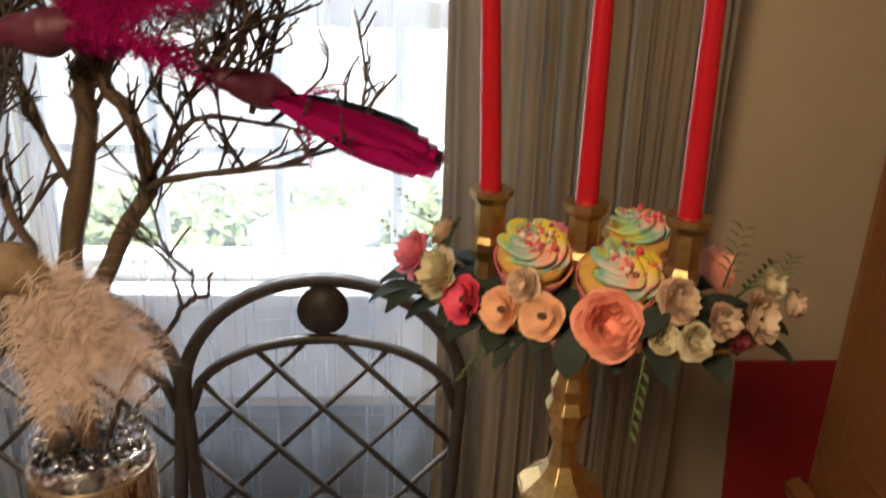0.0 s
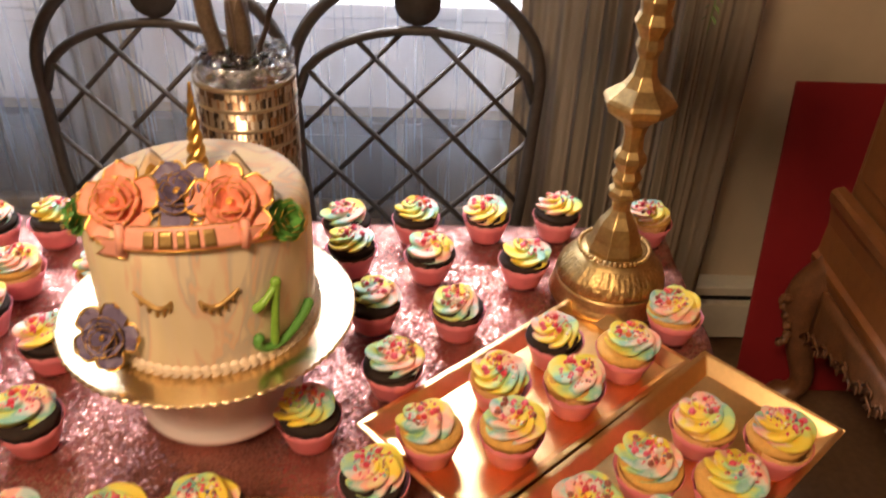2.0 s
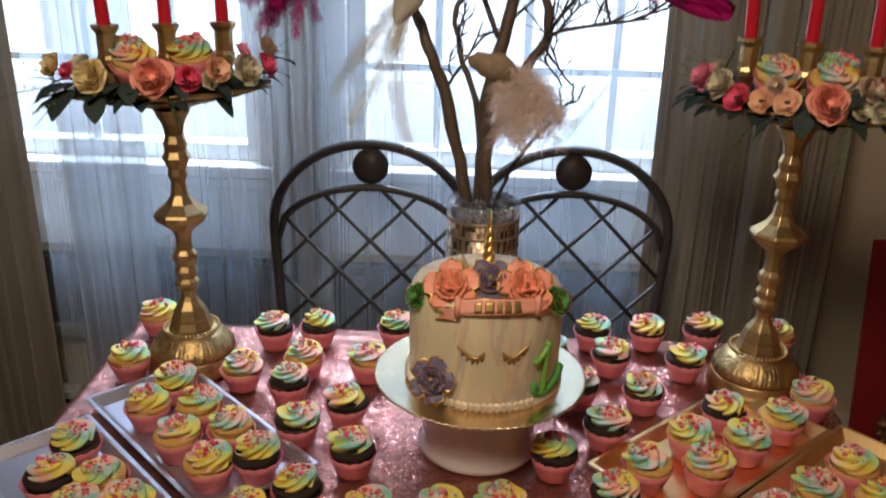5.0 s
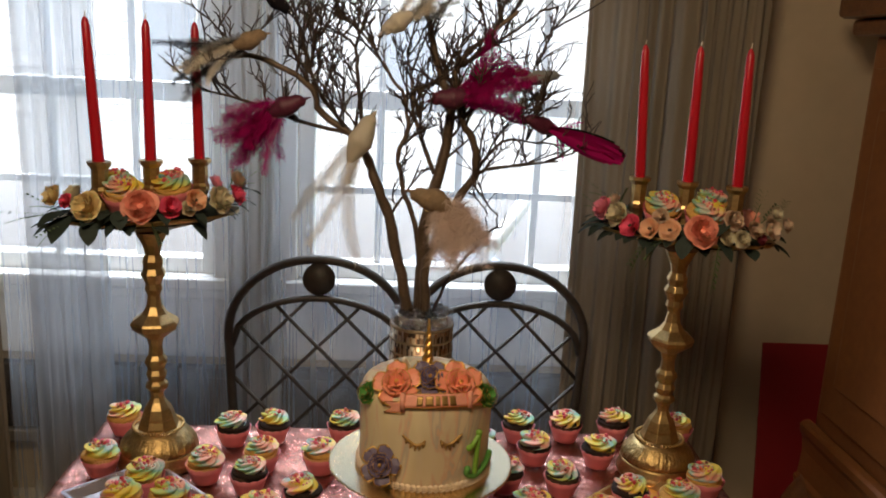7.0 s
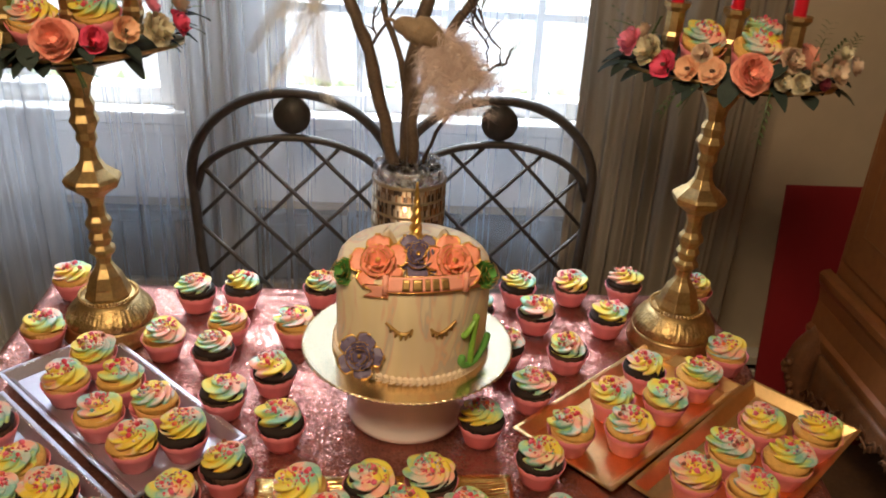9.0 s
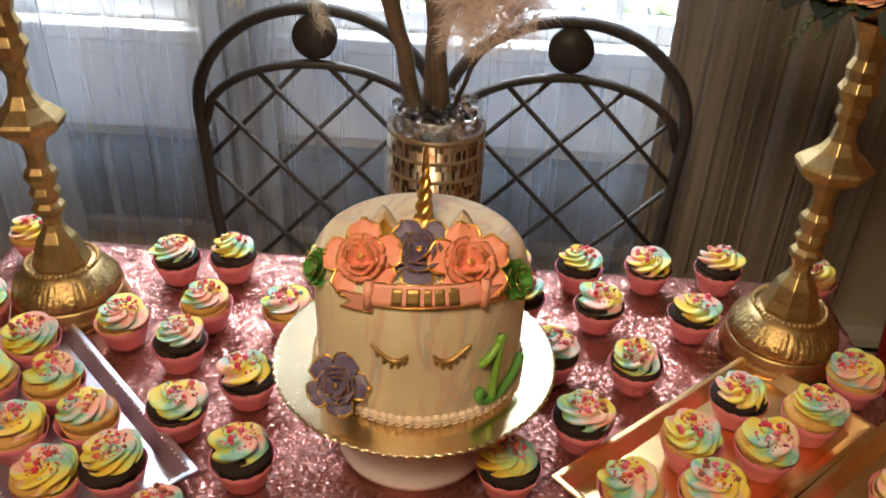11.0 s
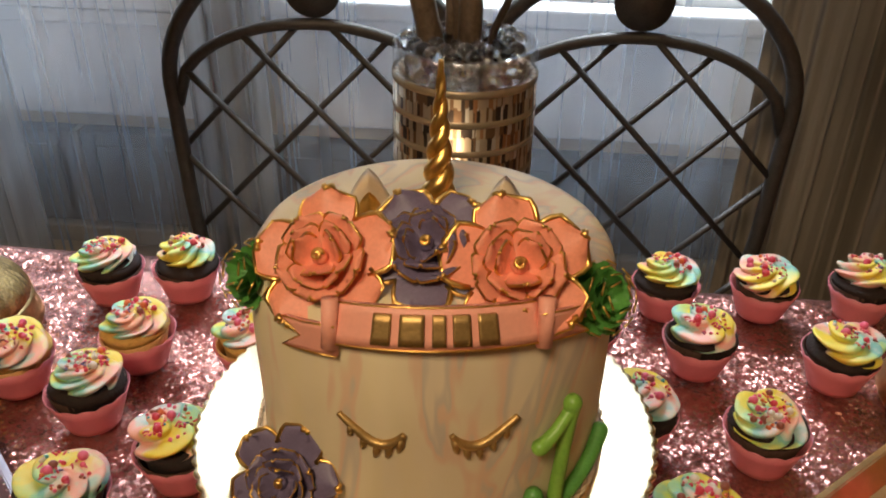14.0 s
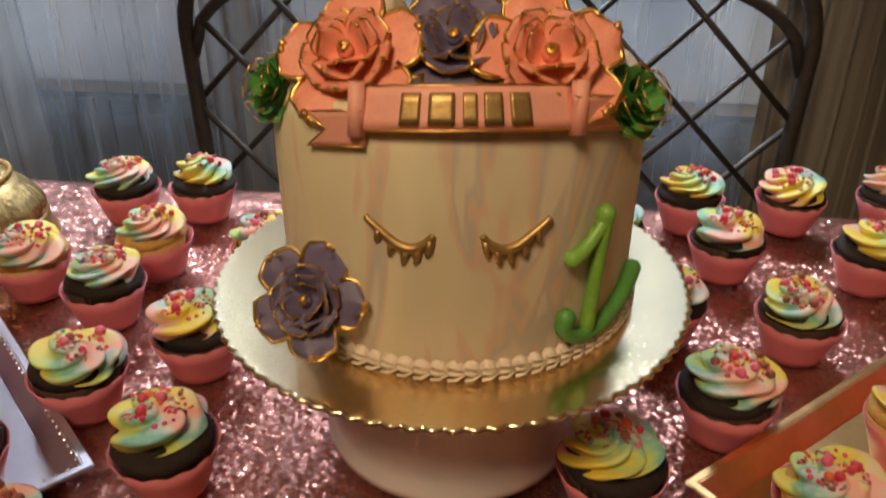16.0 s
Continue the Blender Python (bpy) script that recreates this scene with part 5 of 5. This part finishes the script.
def sugar_flower(parent, name, pos, nrm, r, material, seed, label, fold=5, spin=0.0):
    """A sugar flower: broad ragged petals, a cupped middle, gilt along the rims."""
    rnd = random.Random(seed)
    bm = bmesh.new()
    base = Matrix.Translation(pos) @ Vector(nrm).to_track_quat("Z", "Y").to_matrix().to_4x4() @ Matrix.Rotation(spin, 4, "Z")
    def ring(n, reach, w, cup, lift, gilt, off):
        for k in range(n):
            m = base @ Matrix.Rotation(off + 2 * math.pi * k / n + rnd.uniform(-0.08, 0.08), 4, "Z") @ Matrix.Translation((0, r * 0.06, lift * r))
            ph = rnd.uniform(0, 6)
            def f(u, v, dz=0.0):
                s = (0.34 + 0.66 * math.sin(math.pi * min(1, 0.08 + 0.62 * v))) if v < 0.8 else (0.34 + 0.66 * math.sin(math.pi * 0.576)) * math.sqrt(max(0.0, 1 - ((v - 0.8) / 0.205) ** 2))
                rag = 0.035 * math.sin(u * 13 + ph) * max(0.0, v - 0.5) * 2 + 0.012 * math.sin(u * 29 + ph)
                return m @ Vector(((u - 0.5) * 2 * w * r * s, r * reach * (v + rag * v), cup * r * v * v + 0.10 * r * math.sin(math.pi * u) * v * (1 if cup < 0.5 else -1.2) + 0.03 * r * math.sin(7 * u + ph) * v + dz))
            g_ = sheet(bm, f, 12, 8)
            rim = [Vector(g_[i][j].co) for i, j in [(0, j) for j in range(4, 9)] + [(i, 8) for i in range(1, 13)] + [(12, j) for j in range(7, 3, -1)]]
            tube(bm, rim, [gilt * (0.6 + 0.9 * abs(math.sin(k_ * 0.45 + ph))) for k_ in range(len(rim))], 5, 1)
    ring(fold, 1.04, 0.46, 0.02, 0.02, r * 0.036, 0)
    ring(5, 0.60, 0.37, 0.22, 0.06, r * 0.018, 0.5)
    ring(4, 0.42, 0.31, 0.26, 0.12, r * 0.014, 0.9)
    ring(3, 0.27, 0.24, 0.32, 0.16, r * 0.018, 1.1)
    sp_ = [base @ Vector((0.09 * r * (1 - t) * math.cos(12 * t), 0.09 * r * (1 - t) * math.sin(12 * t), r * (0.34 + 0.08 * t))) for t in (k / 24 for k in range(25))]
    tube(bm, sp_, r * 0.035, 6, 1)
    ball(bm, base @ Vector((0, 0, r * 0.24)), r * 0.13, 0, 10, 8)
    return part(name, bm, [material, M["gold"]], parent, label)


F1 = Vector((0, -0.72, 0.70))
sugar_flower(ck, "sugar_flower", (-0.051, -0.070, H + 0.013), F1 + Vector((-0.15, 0, 0)), 0.036, M["fon_orange"], 1, "orange sugar flower with gilt rims", spin=0.25)
sugar_flower(ck, "sugar_flower", (0.052, -0.068, H + 0.014), F1 + Vector((0.12, 0, 0)), 0.037, M["fon_orange"], 2, "orange sugar flower with gilt rims", spin=0.1)
sugar_flower(ck, "sugar_flower", (0.003, -0.060, H + 0.018), F1 + Vector((0, 0.1, 0.1)), 0.033, M["fon_purple"], 3, "purple sugar flower with gilt rims", spin=0.6)
sugar_flower(ck, "sugar_flower", (-0.074, -0.107, 0.043), (-0.10, -0.86, 0.46), 0.030, M["fon_purple"], 4, "purple sugar flower with gilt rims", spin=0.9)


def succulent(pos, nrm, r, seed):
    rnd = random.Random(seed)
    bm = bmesh.new()
    base = Matrix.Translation(pos) @ Vector(nrm).to_track_quat("Z", "Y").to_matrix().to_4x4()
    for n, reach, cup in ((4, 0.35, 2.2), (6, 0.6, 1.3), (7, 0.85, 0.7), (8, 1.05, 0.25)):
        o = rnd.uniform(0, 6)
        for k in range(n):
            m = base @ Matrix.Rotation(o + 2 * math.pi * k / n, 4, "Z") @ Matrix.Translation((0, r * 0.05, r * 0.2 * (1 - reach)))
            petal(bm, m, r * (0.35 + 0.3 * reach), r * reach, cup, 0, 0.1, 0.05, rnd.uniform(0, 6))
            tube(bm, [m @ Vector((x * r * 0.2, r * reach * 0.97, cup * r * reach + 0.0004)) for x in (-1, 0, 1)], r * 0.03, 4, 1)
    part("succulent", bm, [M["fon_green"], M["gold"]], ck, "green sugar succulent with gilt tips")


succulent((-0.097, -0.052, H - 0.012), (-0.62, -0.60, 0.50), 0.019, 5)
succulent((0.098, -0.052, H - 0.012), (0.60, -0.62, 0.50), 0.020, 6)

# ribbon banner round the front of the top edge
def sag(a):
    return 0.006 - 0.019 * (a - 0.13) ** 2


def band(a0, a1, z0, z1, r0, r1, n=24, lift=0.0):
    bm = bmesh.new()
    def f(u, v):
        a = -math.pi / 2 + a0 + (a1 - a0) * u
        r_ = r0 + (r1 - r0) * v + lift
        return Vector((r_ * math.cos(a), r_ * math.sin(a), z0 + (z1 - z0) * v + sag(a + math.pi / 2)))
    sheet(bm, f, n, 4)
    r = bmesh.ops.extrude_face_region(bm, geom=bm.faces[:])
    for v in [v for v in r["geom"] if isinstance(v, bmesh.types.BMVert)]:
        v.co -= Vector((v.co.x, v.co.y, 0)).normalized() * 0.0028
    return bm


rb = part("ribbon", band(-0.36, 0.62, 0.146, 0.166, R + 0.004, R - 0.005), M["fon_pink"], ck, "coral pink sugar ribbon banner")
for a0, a1, z0, z1, nm in ((-0.66, -0.33, 0.137, 0.156, "ribbon_tail"), (0.60, 0.92, 0.145, 0.163, "ribbon_tail")):
    bm = bmesh.new()
    out = a0 if a0 < 0 else a1
    def f(u, v):
        a = a0 + (a1 - a0) * u
        e = abs(a - (a1 if a0 < 0 else a0)) / (a1 - a0)
        a -= math.copysign(0.13 * (1 - abs(2 * v - 1)) * e, out)
        return Vector(((R + 0.0035) * math.sin(a), -(R + 0.0035) * math.cos(a), z0 + (z1 - z0) * v + sag(a)))
    sheet(bm, f, 8, 6)
    r = bmesh.ops.extrude_face_region(bm, geom=bm.faces[:])
    for v in [v for v in r["geom"] if isinstance(v, bmesh.types.BMVert)]:
        v.co -= Vector((v.co.x, v.co.y, 0)).normalized() * 0.003
    tl_ = part(nm, bm, M["fon_pink"], rb)
    e_ = 0 if a0 < 0 else 1
    bm = bmesh.new(); tube(bm, [f(1 - e_, 0.0), f(0.5, 0.0), f(e_, 0.0), f(e_, 0.25), f(e_, 0.5), f(e_, 0.75), f(e_, 1.0), f(0.5, 1.0), f(1 - e_, 1.0)], 0.0006, 5)
    part("gilt_edge", bm, M["gold"], tl_, "gilt edge")
for a in (-0.36, 0.62):
    bm = bmesh.new(); p0 = Vector(((R + 0.004) * math.sin(a), -(R + 0.004) * math.cos(a), 0.143 + sag(a))); tube(bm, [p0, p0 + Vector((0, 0.007, 0.026))], 0.0045, 10); part("ribbon_fold", bm, M["fon_pink"], rb)
for z, rr in ((0.146, R + 0.0040), (0.166, R - 0.0052)):
    bm = bmesh.new(); tube(bm, [(rr * math.sin(a), -rr * math.cos(a), z + sag(a)) for a in (-0.36 + 0.98 * k / 30 for k in range(31))], 0.0006, 6); part("gilt_edge", bm, M["gold"], rb, "gilt edge")
for k, (w, gap) in enumerate(((0.085, 0), (0.110, 0), (0.060, 0), (0.080, 0), (0.090, 0))):
    a = (-0.12, 0.015, 0.135, 0.235, 0.355)[k]
    bm = band(a - w / 2, a + w / 2, 0.1490, 0.1630, R + 0.0028, R - 0.0037, 6, 0.0018)
    part("lettering_bar", bm, M["gold_matte"], rb, "plain gold bar in place of lettering")

def on_cake(a, z, lift=0.001):
    return Vector(((R + lift) * math.sin(a), -(R + lift) * math.cos(a), z))
for s in (-1, 1):
    bm = bmesh.new()
    arc = [(0.11, 0.0930), (0.15, 0.0875), (0.21, 0.0840), (0.28, 0.0855), (0.36, 0.0920), (0.44, 0.0990)]
    pts = smooth_path([on_cake(s * a + 0.09, z, 0.0015) for a, z in arc], 5)
    tube(bm, pts, [0.0018 + 0.0012 * math.sin(math.pi * k / (len(pts) - 1)) for k in range(len(pts))], 8)
    for a, z, l in ((0.125, 0.090, 0.010), (0.180, 0.085, 0.010), (0.240, 0.084, 0.010), (0.305, 0.087, 0.009), (0.370, 0.093, 0.008)):
        tube(bm, [on_cake(s * a + 0.09, z, 0.0015), on_cake(s * (a + 0.008) + 0.09, z - l * 0.6, 0.0018), on_cake(s * (a + 0.016) + 0.09, z - l, 0.0012)], [0.0026, 0.0023, 0.0013], 6)
    part("eyelash", bm, M["gold_matte"], ck, "closed gold eyelash")
# green figure one with a curled tail
def rope(path, radii, material, parent, name, label):
    bm = bmesh.new()
    pts = smooth_path([on_cake(a, z, 0.004) for a, z in path], 6)
    n = len(pts) - 1
    rr = [radii[min(int(k / n * (len(radii) - 1)), len(radii) - 2)] * (1 - (k / n * (len(radii) - 1)) % 1) + radii[min(int(k / n * (len(radii) - 1)) + 1, len(radii) - 1)] * ((k / n * (len(radii) - 1)) % 1) if k < n else radii[-1] for k in range(n + 1)]
    tube(bm, pts, rr, 12)
    ball(bm, pts[0], rr[0], 0, 12, 8); ball(bm, pts[-1], rr[-1], 0, 12, 8)
    return part(name, bm, material, parent, label)
fg = rope([(0.855, 0.092), (0.846, 0.082), (0.822, 0.058), (0.805, 0.036), (0.795, 0.022)], (0.0056, 0.0046, 0.0042, 0.0045, 0.0048), M["fon_green_lt"], ck, "figure_one", "lime green sugar figure one")
rope([(0.84, 0.087), (0.76, 0.078), (0.70, 0.073), (0.655, 0.071)], (0.0038, 0.0040, 0.0046, 0.0050), M["fon_green_lt"], fg, "flag", "")
rope([(0.645, 0.033), (0.635, 0.026), (0.69, 0.019), (0.80, 0.0155), (0.93, 0.018), (1.08, 0.024), (1.20, 0.030), (1.27, 0.034)], (0.0058, 0.0046, 0.0044, 0.0050, 0.0060), M["fon_green"], fg, "curl", "green sugar curl")

# ---- trays ----
def tray(name, label, cx, cy, w, d, yaw, material, rim=0.020, h=0.020, beads=False, wall=0.016):
    t = thing(name, label, "tray", "serving trays", at=pose(cx, cy, TOP + 0.0005, 0, 0, yaw))
    bm = bmesh.new()
    rings = []
    seq = [(-wall - 0.004, 0.0012), (-wall, 0.0), (0.002, h - 0.0015), (0.0015, h), (-0.0045, h), (-wall - 0.003, 0.0042)]
    for o, z in seq:
        rings.append([bm.verts.new((sx_ * (w / 2 + o), sy * (d / 2 + o), z)) for sx_, sy in ((-1, -1), (1, -1), (1, 1), (-1, 1))])
    for a, c in zip(rings, rings[1:] + rings[:1]):
        for k in range(4):
            bm.faces.new((a[k], a[(k + 1) % 4], c[(k + 1) % 4], c[k]))
    bmesh.ops.bevel(bm, geom=[e for e in bm.edges], offset=0.0009, segments=2, affect="EDGES")
    part("rim", bm, material, t, smooth=False)
    bm = bmesh.new(); box(bm, -w / 2 + wall, w / 2 - wall, -d / 2 + wall, d / 2 - wall, 0.0005, 0.0036, 0.0008)
    part("plate", bm, material, t, smooth=False)
    if beads:
        bm = bmesh.new()
        for sx_, sy, n, ax in ((0, -1, int(w / 0.0085), 0), (0, 1, int(w / 0.0085), 0), (-1, 0, int(d / 0.0085), 1), (1, 0, int(d / 0.0085), 1)):
            for k in range(n + 1):
                u = k / n - 0.5
                p = (u * (w - 0.012), sy * (d / 2 - 0.006), h - 0.0015) if ax == 0 else (sx_ * (w / 2 - 0.006), u * (d - 0.012), h - 0.0015)
                ball(bm, p, 0.0018, seg=6, rings=4)
        tagged(part("bead_edging", bm, M["bead"], t, "silver bead edging"), kind="stuff")
    return t


tray("serving_tray", "satin gold rectangular tray holding cupcakes", 0.066, 0.494, 0.385, 0.184, 41.5, M["gold_tray"])
tray("serving_tray", "satin gold rectangular tray holding cupcakes", 0.216, 0.374, 0.385, 0.184, 42.5, M["gold_tray"])
tray("serving_tray", "pearly silver rectangular tray with beaded edge", -0.755, 0.483, 0.405, 0.184, -44.5, M["silver_tray"], beads=True)
tray("serving_tray", "pearly silver rectangular tray with beaded edge", -0.858, 0.302, 0.405, 0.184, -44.5, M["silver_tray"], beads=True)
pl = thing("platter", "rippled shiny gold rectangular platter holding cupcakes", "platter", "serving trays", at=pose(-0.336, 0.252, TOP + 0.001, 0, 0, 1.5))
bm = bmesh.new()
def plat(u, v):
    e = max(abs(2 * u - 1), abs(2 * v - 1))
    return Vector(((u - 0.5) * 0.362, (v - 0.5) * 0.166, 0.003 + 0.006 * max(0, e - 0.82) / 0.18))
sheet(bm, plat, 40, 24)
r = bmesh.ops.extrude_face_region(bm, geom=bm.faces[:]); bmesh.ops.translate(bm, vec=(0, 0, -0.003), verts=[v for v in r["geom"] if isinstance(v, bmesh.types.BMVert)])
part("plate", bm, M["gold_ripple"], pl)

# ---- cupcakes ----
def wrapper_mesh():
    bm = bmesh.new()
    n = 60
    top = lambda a: 0.0365 + 0.0022 * abs(math.sin(7 * a))
    prof = [(0.0245, 0.0), (0.0265, 0.006), (0.0325, 0.024), (0.0375, None)]
    rings = []
    for r, z in prof + [(0.0367, None), (0.0318, 0.024), (0.0238, 0.001)]:
        rings.append([bm.verts.new((r * math.cos(a), r * math.sin(a), top(a) if z is None else z)) for a in (2 * math.pi * k / n for k in range(n))])
    for a, c in zip(rings, rings[1:]):
        for k in range(n):
            bm.faces.new((a[k], a[(k + 1) % n], c[(k + 1) % n], c[k]))
    bm.faces.new(rings[0])
    return mesh_of("wrapper", bm, M["wrapper"])


def liner_mesh(material):
    bm = bmesh.new()
    lathe(bm, [(0.0200, 0.004), (0.0285, 0.024), (0.0335, 0.0405), (0.0320, 0.0405), (0.029, 0.026)], 96, wob=lambda a, i: 1 + (0.022 if i in (1, 2) else 0.012) * math.sin(32 * a), caps=False)
    return mesh_of("liner", bm, material)


def sponge_mesh(material, seed):
    bm = bmesh.new()
    lathe(bm, [(0.028, 0.022), (0.0315, 0.0385), (0.0340, 0.0425), (0.0325, 0.0465), (0.026, 0.0495), (0.0, 0.0505)], 36, caps=False, wob=lambda a, i: 1 + 0.012 * math.sin(5 * a + seed) + 0.008 * math.sin(13 * a + i))
    return mesh_of("sponge", bm, material)


def frosting_mesh(seed):
    """A piped swirl: fluted cream wound up to a soft peak."""
    rnd = random.Random(seed)
    bm = bmesh.new()
    n, nv = 84, 30
    ph, lobes, tw, lean = rnd.uniform(0, 6.28), rnd.choice((4, 5, 5, 6)), rnd.uniform(2.8, 4.2), rnd.uniform(0, 6.28)
    keys = [(0.0, 0.0290, 0.0440), (0.12, 0.0325, 0.0475), (0.28, 0.0322, 0.0540), (0.45, 0.0285, 0.0592), (0.62, 0.0220, 0.0632), (0.80, 0.0140, 0.0660), (0.93, 0.0065, 0.0676), (1.0, 0.0008, 0.0684)]
    hgt = rnd.uniform(0.92, 1.06)
    rings = []
    for j in range(nv + 1):
        v = j / nv
        i = max(k for k in range(len(keys) - 1) if keys[k][0] <= v)
        f = (v - keys[i][0]) / (keys[i + 1][0] - keys[i][0])
        r0 = keys[i][1] + f * (keys[i + 1][1] - keys[i][1])
        z = 0.0465 + (keys[i][2] + f * (keys[i + 1][2] - keys[i][2]) - 0.0465) * hgt
        ring = []
        for k in range(n):
            a = 2 * math.pi * k / n
            flute = 1 - 0.34 * (1 - abs(math.sin(0.5 * lobes * (a - tw * v - ph) + 0.5 * math.sin(a + ph) + 0.25 * math.sin(2 * a + 5 * v)))) ** 1.15
            tier = math.sin(2 * math.pi * 2.1 * v - a + ph)
            rr = r0 * flute * (1 + 0.10 * tier * (1 - 0.4 * v) + 0.045 * math.sin(2 * a + 9 * v + ph) + 0.015 * math.sin(7 * a - 11 * v + lean))
            ring.append(bm.verts.new((rr * math.cos(a) + 0.004 * v * math.cos(lean), rr * math.sin(a) + 0.004 * v * math.sin(lean), z + 0.0024 * tier * (1 - v) + 0.020 * (flute - 0.9) * (1 - 0.8 * v))))
        rings.append(ring)
    for a, c in zip(rings, rings[1:]):
        for k in range(n):
            bm.faces.new((a[k], a[(k + 1) % n], c[(k + 1) % n], c[k]))
    bm.faces.new(rings[0]); bm.faces.new(rings[-1])
    tips = [(v.co.copy()) for v in bm.verts]
    return mesh_of("frosting", bm, M["frosting"]), tips


def sprinkle_mesh(tips, seed, count):
    rnd = random.Random(seed)
    bm = bmesh.new()
    high = {}
    for p in tips:
        k = (round(p.x / 0.003), round(p.y / 0.003))
        if k not in high or high[k].z < p.z:
            high[k] = p
    hs_ = [p for p in high.values() if p.z > 0.052 and math.hypot(p.x, p.y) < 0.021]
    for k in range(count):
        p = rnd.choice(hs_) + Vector((rnd.uniform(-1, 1), rnd.uniform(-1, 1), 0)) * 0.0012
        x = rnd.random()
        if x < 0.5:
            d = Vector((rnd.gauss(0, 1), rnd.gauss(0, 1), rnd.gauss(0, 0.35))).normalized() * rnd.uniform(0.0016, 0.0030)
            tube(bm, [p - d, p + d], 0.0009, 5)
        elif x < 0.90:
            ball(bm, p + Vector((0, 0, 0.0003)), rnd.uniform(0.0012, 0.0025), seg=6, rings=4)
        else:
            ball(bm, p + Vector((0, 0, 0.0014)), rnd.uniform(0.0028, 0.0042), seg=10, rings=7)
    return mesh_of("sprinkles", bm, M["sprinkle"])


WR = wrapper_mesh()
LN = {"C": liner_mesh(M["liner_dark"]), "V": liner_mesh(M["liner_light"])}
SP = {"C": sponge_mesh(M["chocolate"], 1), "V": sponge_mesh(M["vanilla"], 2)}
FRO = []
for k in range(10):
    me, tips = frosting_mesh(40 + k)
    FRO.append((me, sprinkle_mesh(tips, 60 + k, (60, 85, 45, 95, 70, 50, 38, 75, 65, 85)[k])))
LAB = {"C": "chocolate cupcake with rainbow swirled frosting in pink wrapper", "V": "vanilla cupcake with rainbow swirled frosting in pink wrapper"}
crnd = random.Random(77)


def cupcake(kind, x, y, z=TOP, tilt=None, group="cupcakes on the table"):
    tl = tilt or (crnd.uniform(-2, 2), crnd.uniform(-2, 2))
    c = thing("cupcake", LAB[kind], "cupcake", group, at=pose(x, y, z + 0.0008, *((tl[0], 0, crnd.uniform(-15, 15)) if tilt else (tl[0] * 0.4, tl[1] * 0.4, crnd.uniform(0, 360)))))
    part("wrapper", WR, None, c)
    o = part("liner", LN[kind], None, c); o.rotation_euler = (radians(crnd.uniform(-4, 4)), radians(crnd.uniform(-4, 4)), 0)
    o = part("sponge", SP[kind], None, c); o.rotation_euler = (radians(crnd.uniform(-5, 5)), radians(crnd.uniform(-5, 5)), 0)
    f, s = FRO[crnd.randrange(len(FRO))]
    q = Euler((radians(crnd.uniform(-6, 6)), radians(crnd.uniform(-6, 6)), 0))
    sc = crnd.uniform(0.94, 1.06)
    for nm, me in (("frosting", f), ("sugar_topping", s)):
        o = tagged(part(nm, me, None, c), kind="stuff" if nm == "sugar_topping" else ""); o.rotation_euler = q; o.scale = (sc, sc, 1)
    return c


TABLE = [("C", -.700, .808), ("C", -.618, .822), ("V", -.621, .697), ("V", -.723, .647), ("C", -.631, .608), ("C", -.522, .548), ("C", -.593, .487), ("C", -.494, .416),
         ("C", -.558, .318), ("C", -.617, .261), ("V", -.556, .190), ("C", -.079, .853), ("C", .030, .864), ("C", .140, .872), ("C", -.058, .753), ("C", .077, .745),
         ("V", .282, .862), ("C", -.021, .625), ("C", -.102, .513), ("C", -.192, .428), ("C", -.185, .838), ("C", -.172, .764), ("C", -.133, .636), ("C", -.115, .339),
         ("C", -.107, .218), ("V", -.002, .209), ("V", .237, .215), ("V", .267, .627), ("V", -.941, .848), ("V", -.930, .668), ("C", -.466, .835), ("V", -.503, .695)]
for k, x, y in TABLE:
    cupcake(k, x, y)
for k, x, y in (("V", -.058, .404), ("V", .031, .407), ("V", .025, .487), ("V", .112, .483), ("C", .099, .567), ("V", .185, .547),
                ("V", .102, .305), ("V", .173, .273), ("V", .172, .356), ("V", .250, .335), ("V", .247, .422), ("V", .325, .397)):
    cupcake(k, x, y, TOP + 0.004, group="cupcakes on the gold trays")
for k, x, y in (("V", -.821, .589), ("V", -.838, .510), ("V", -.755, .512), ("V", -.763, .428), ("V", -.688, .454), ("V", -.695, .364), ("C", -.630, .386),
                ("C", -.906, .399), ("C", -.905, .312), ("V", -.832, .320), ("C", -.839, .248), ("C", -.774, .261), ("C", -.780, .187), ("C", -.709, .203)):
    cupcake(k, x, y, TOP + 0.004, group="cupcakes on the silver trays")
for k, x, y in (("V", -.449, .268), ("C", -.359, .281), ("C", -.274, .292), ("C", -.407, .221), ("C", -.313, .226), ("C", -.226, .220)):
    cupcake(k, x, y, TOP + 0.004, group="cupcakes on the gold platter")
for cd, spots in ((candR, (("V", -0.046, -0.020, 0.530, 24), ("V", 0.032, -0.036, 0.531, 26), ("V", 0.040, 0.045, 0.532, 8))), (candL, (("V", -0.053, -0.025, 0.528, 18), ("V", 0.040, -0.025, 0.532, 16), ("V", -0.05, 0.05, 0.526, -4)))):
    for k, x, y, z, tlt in spots:
        p = cd.matrix_world @ Vector((x, y, z))
        cupcake(k, p.x, p.y, p.z, (tlt, 0), "cupcakes among the flowers")
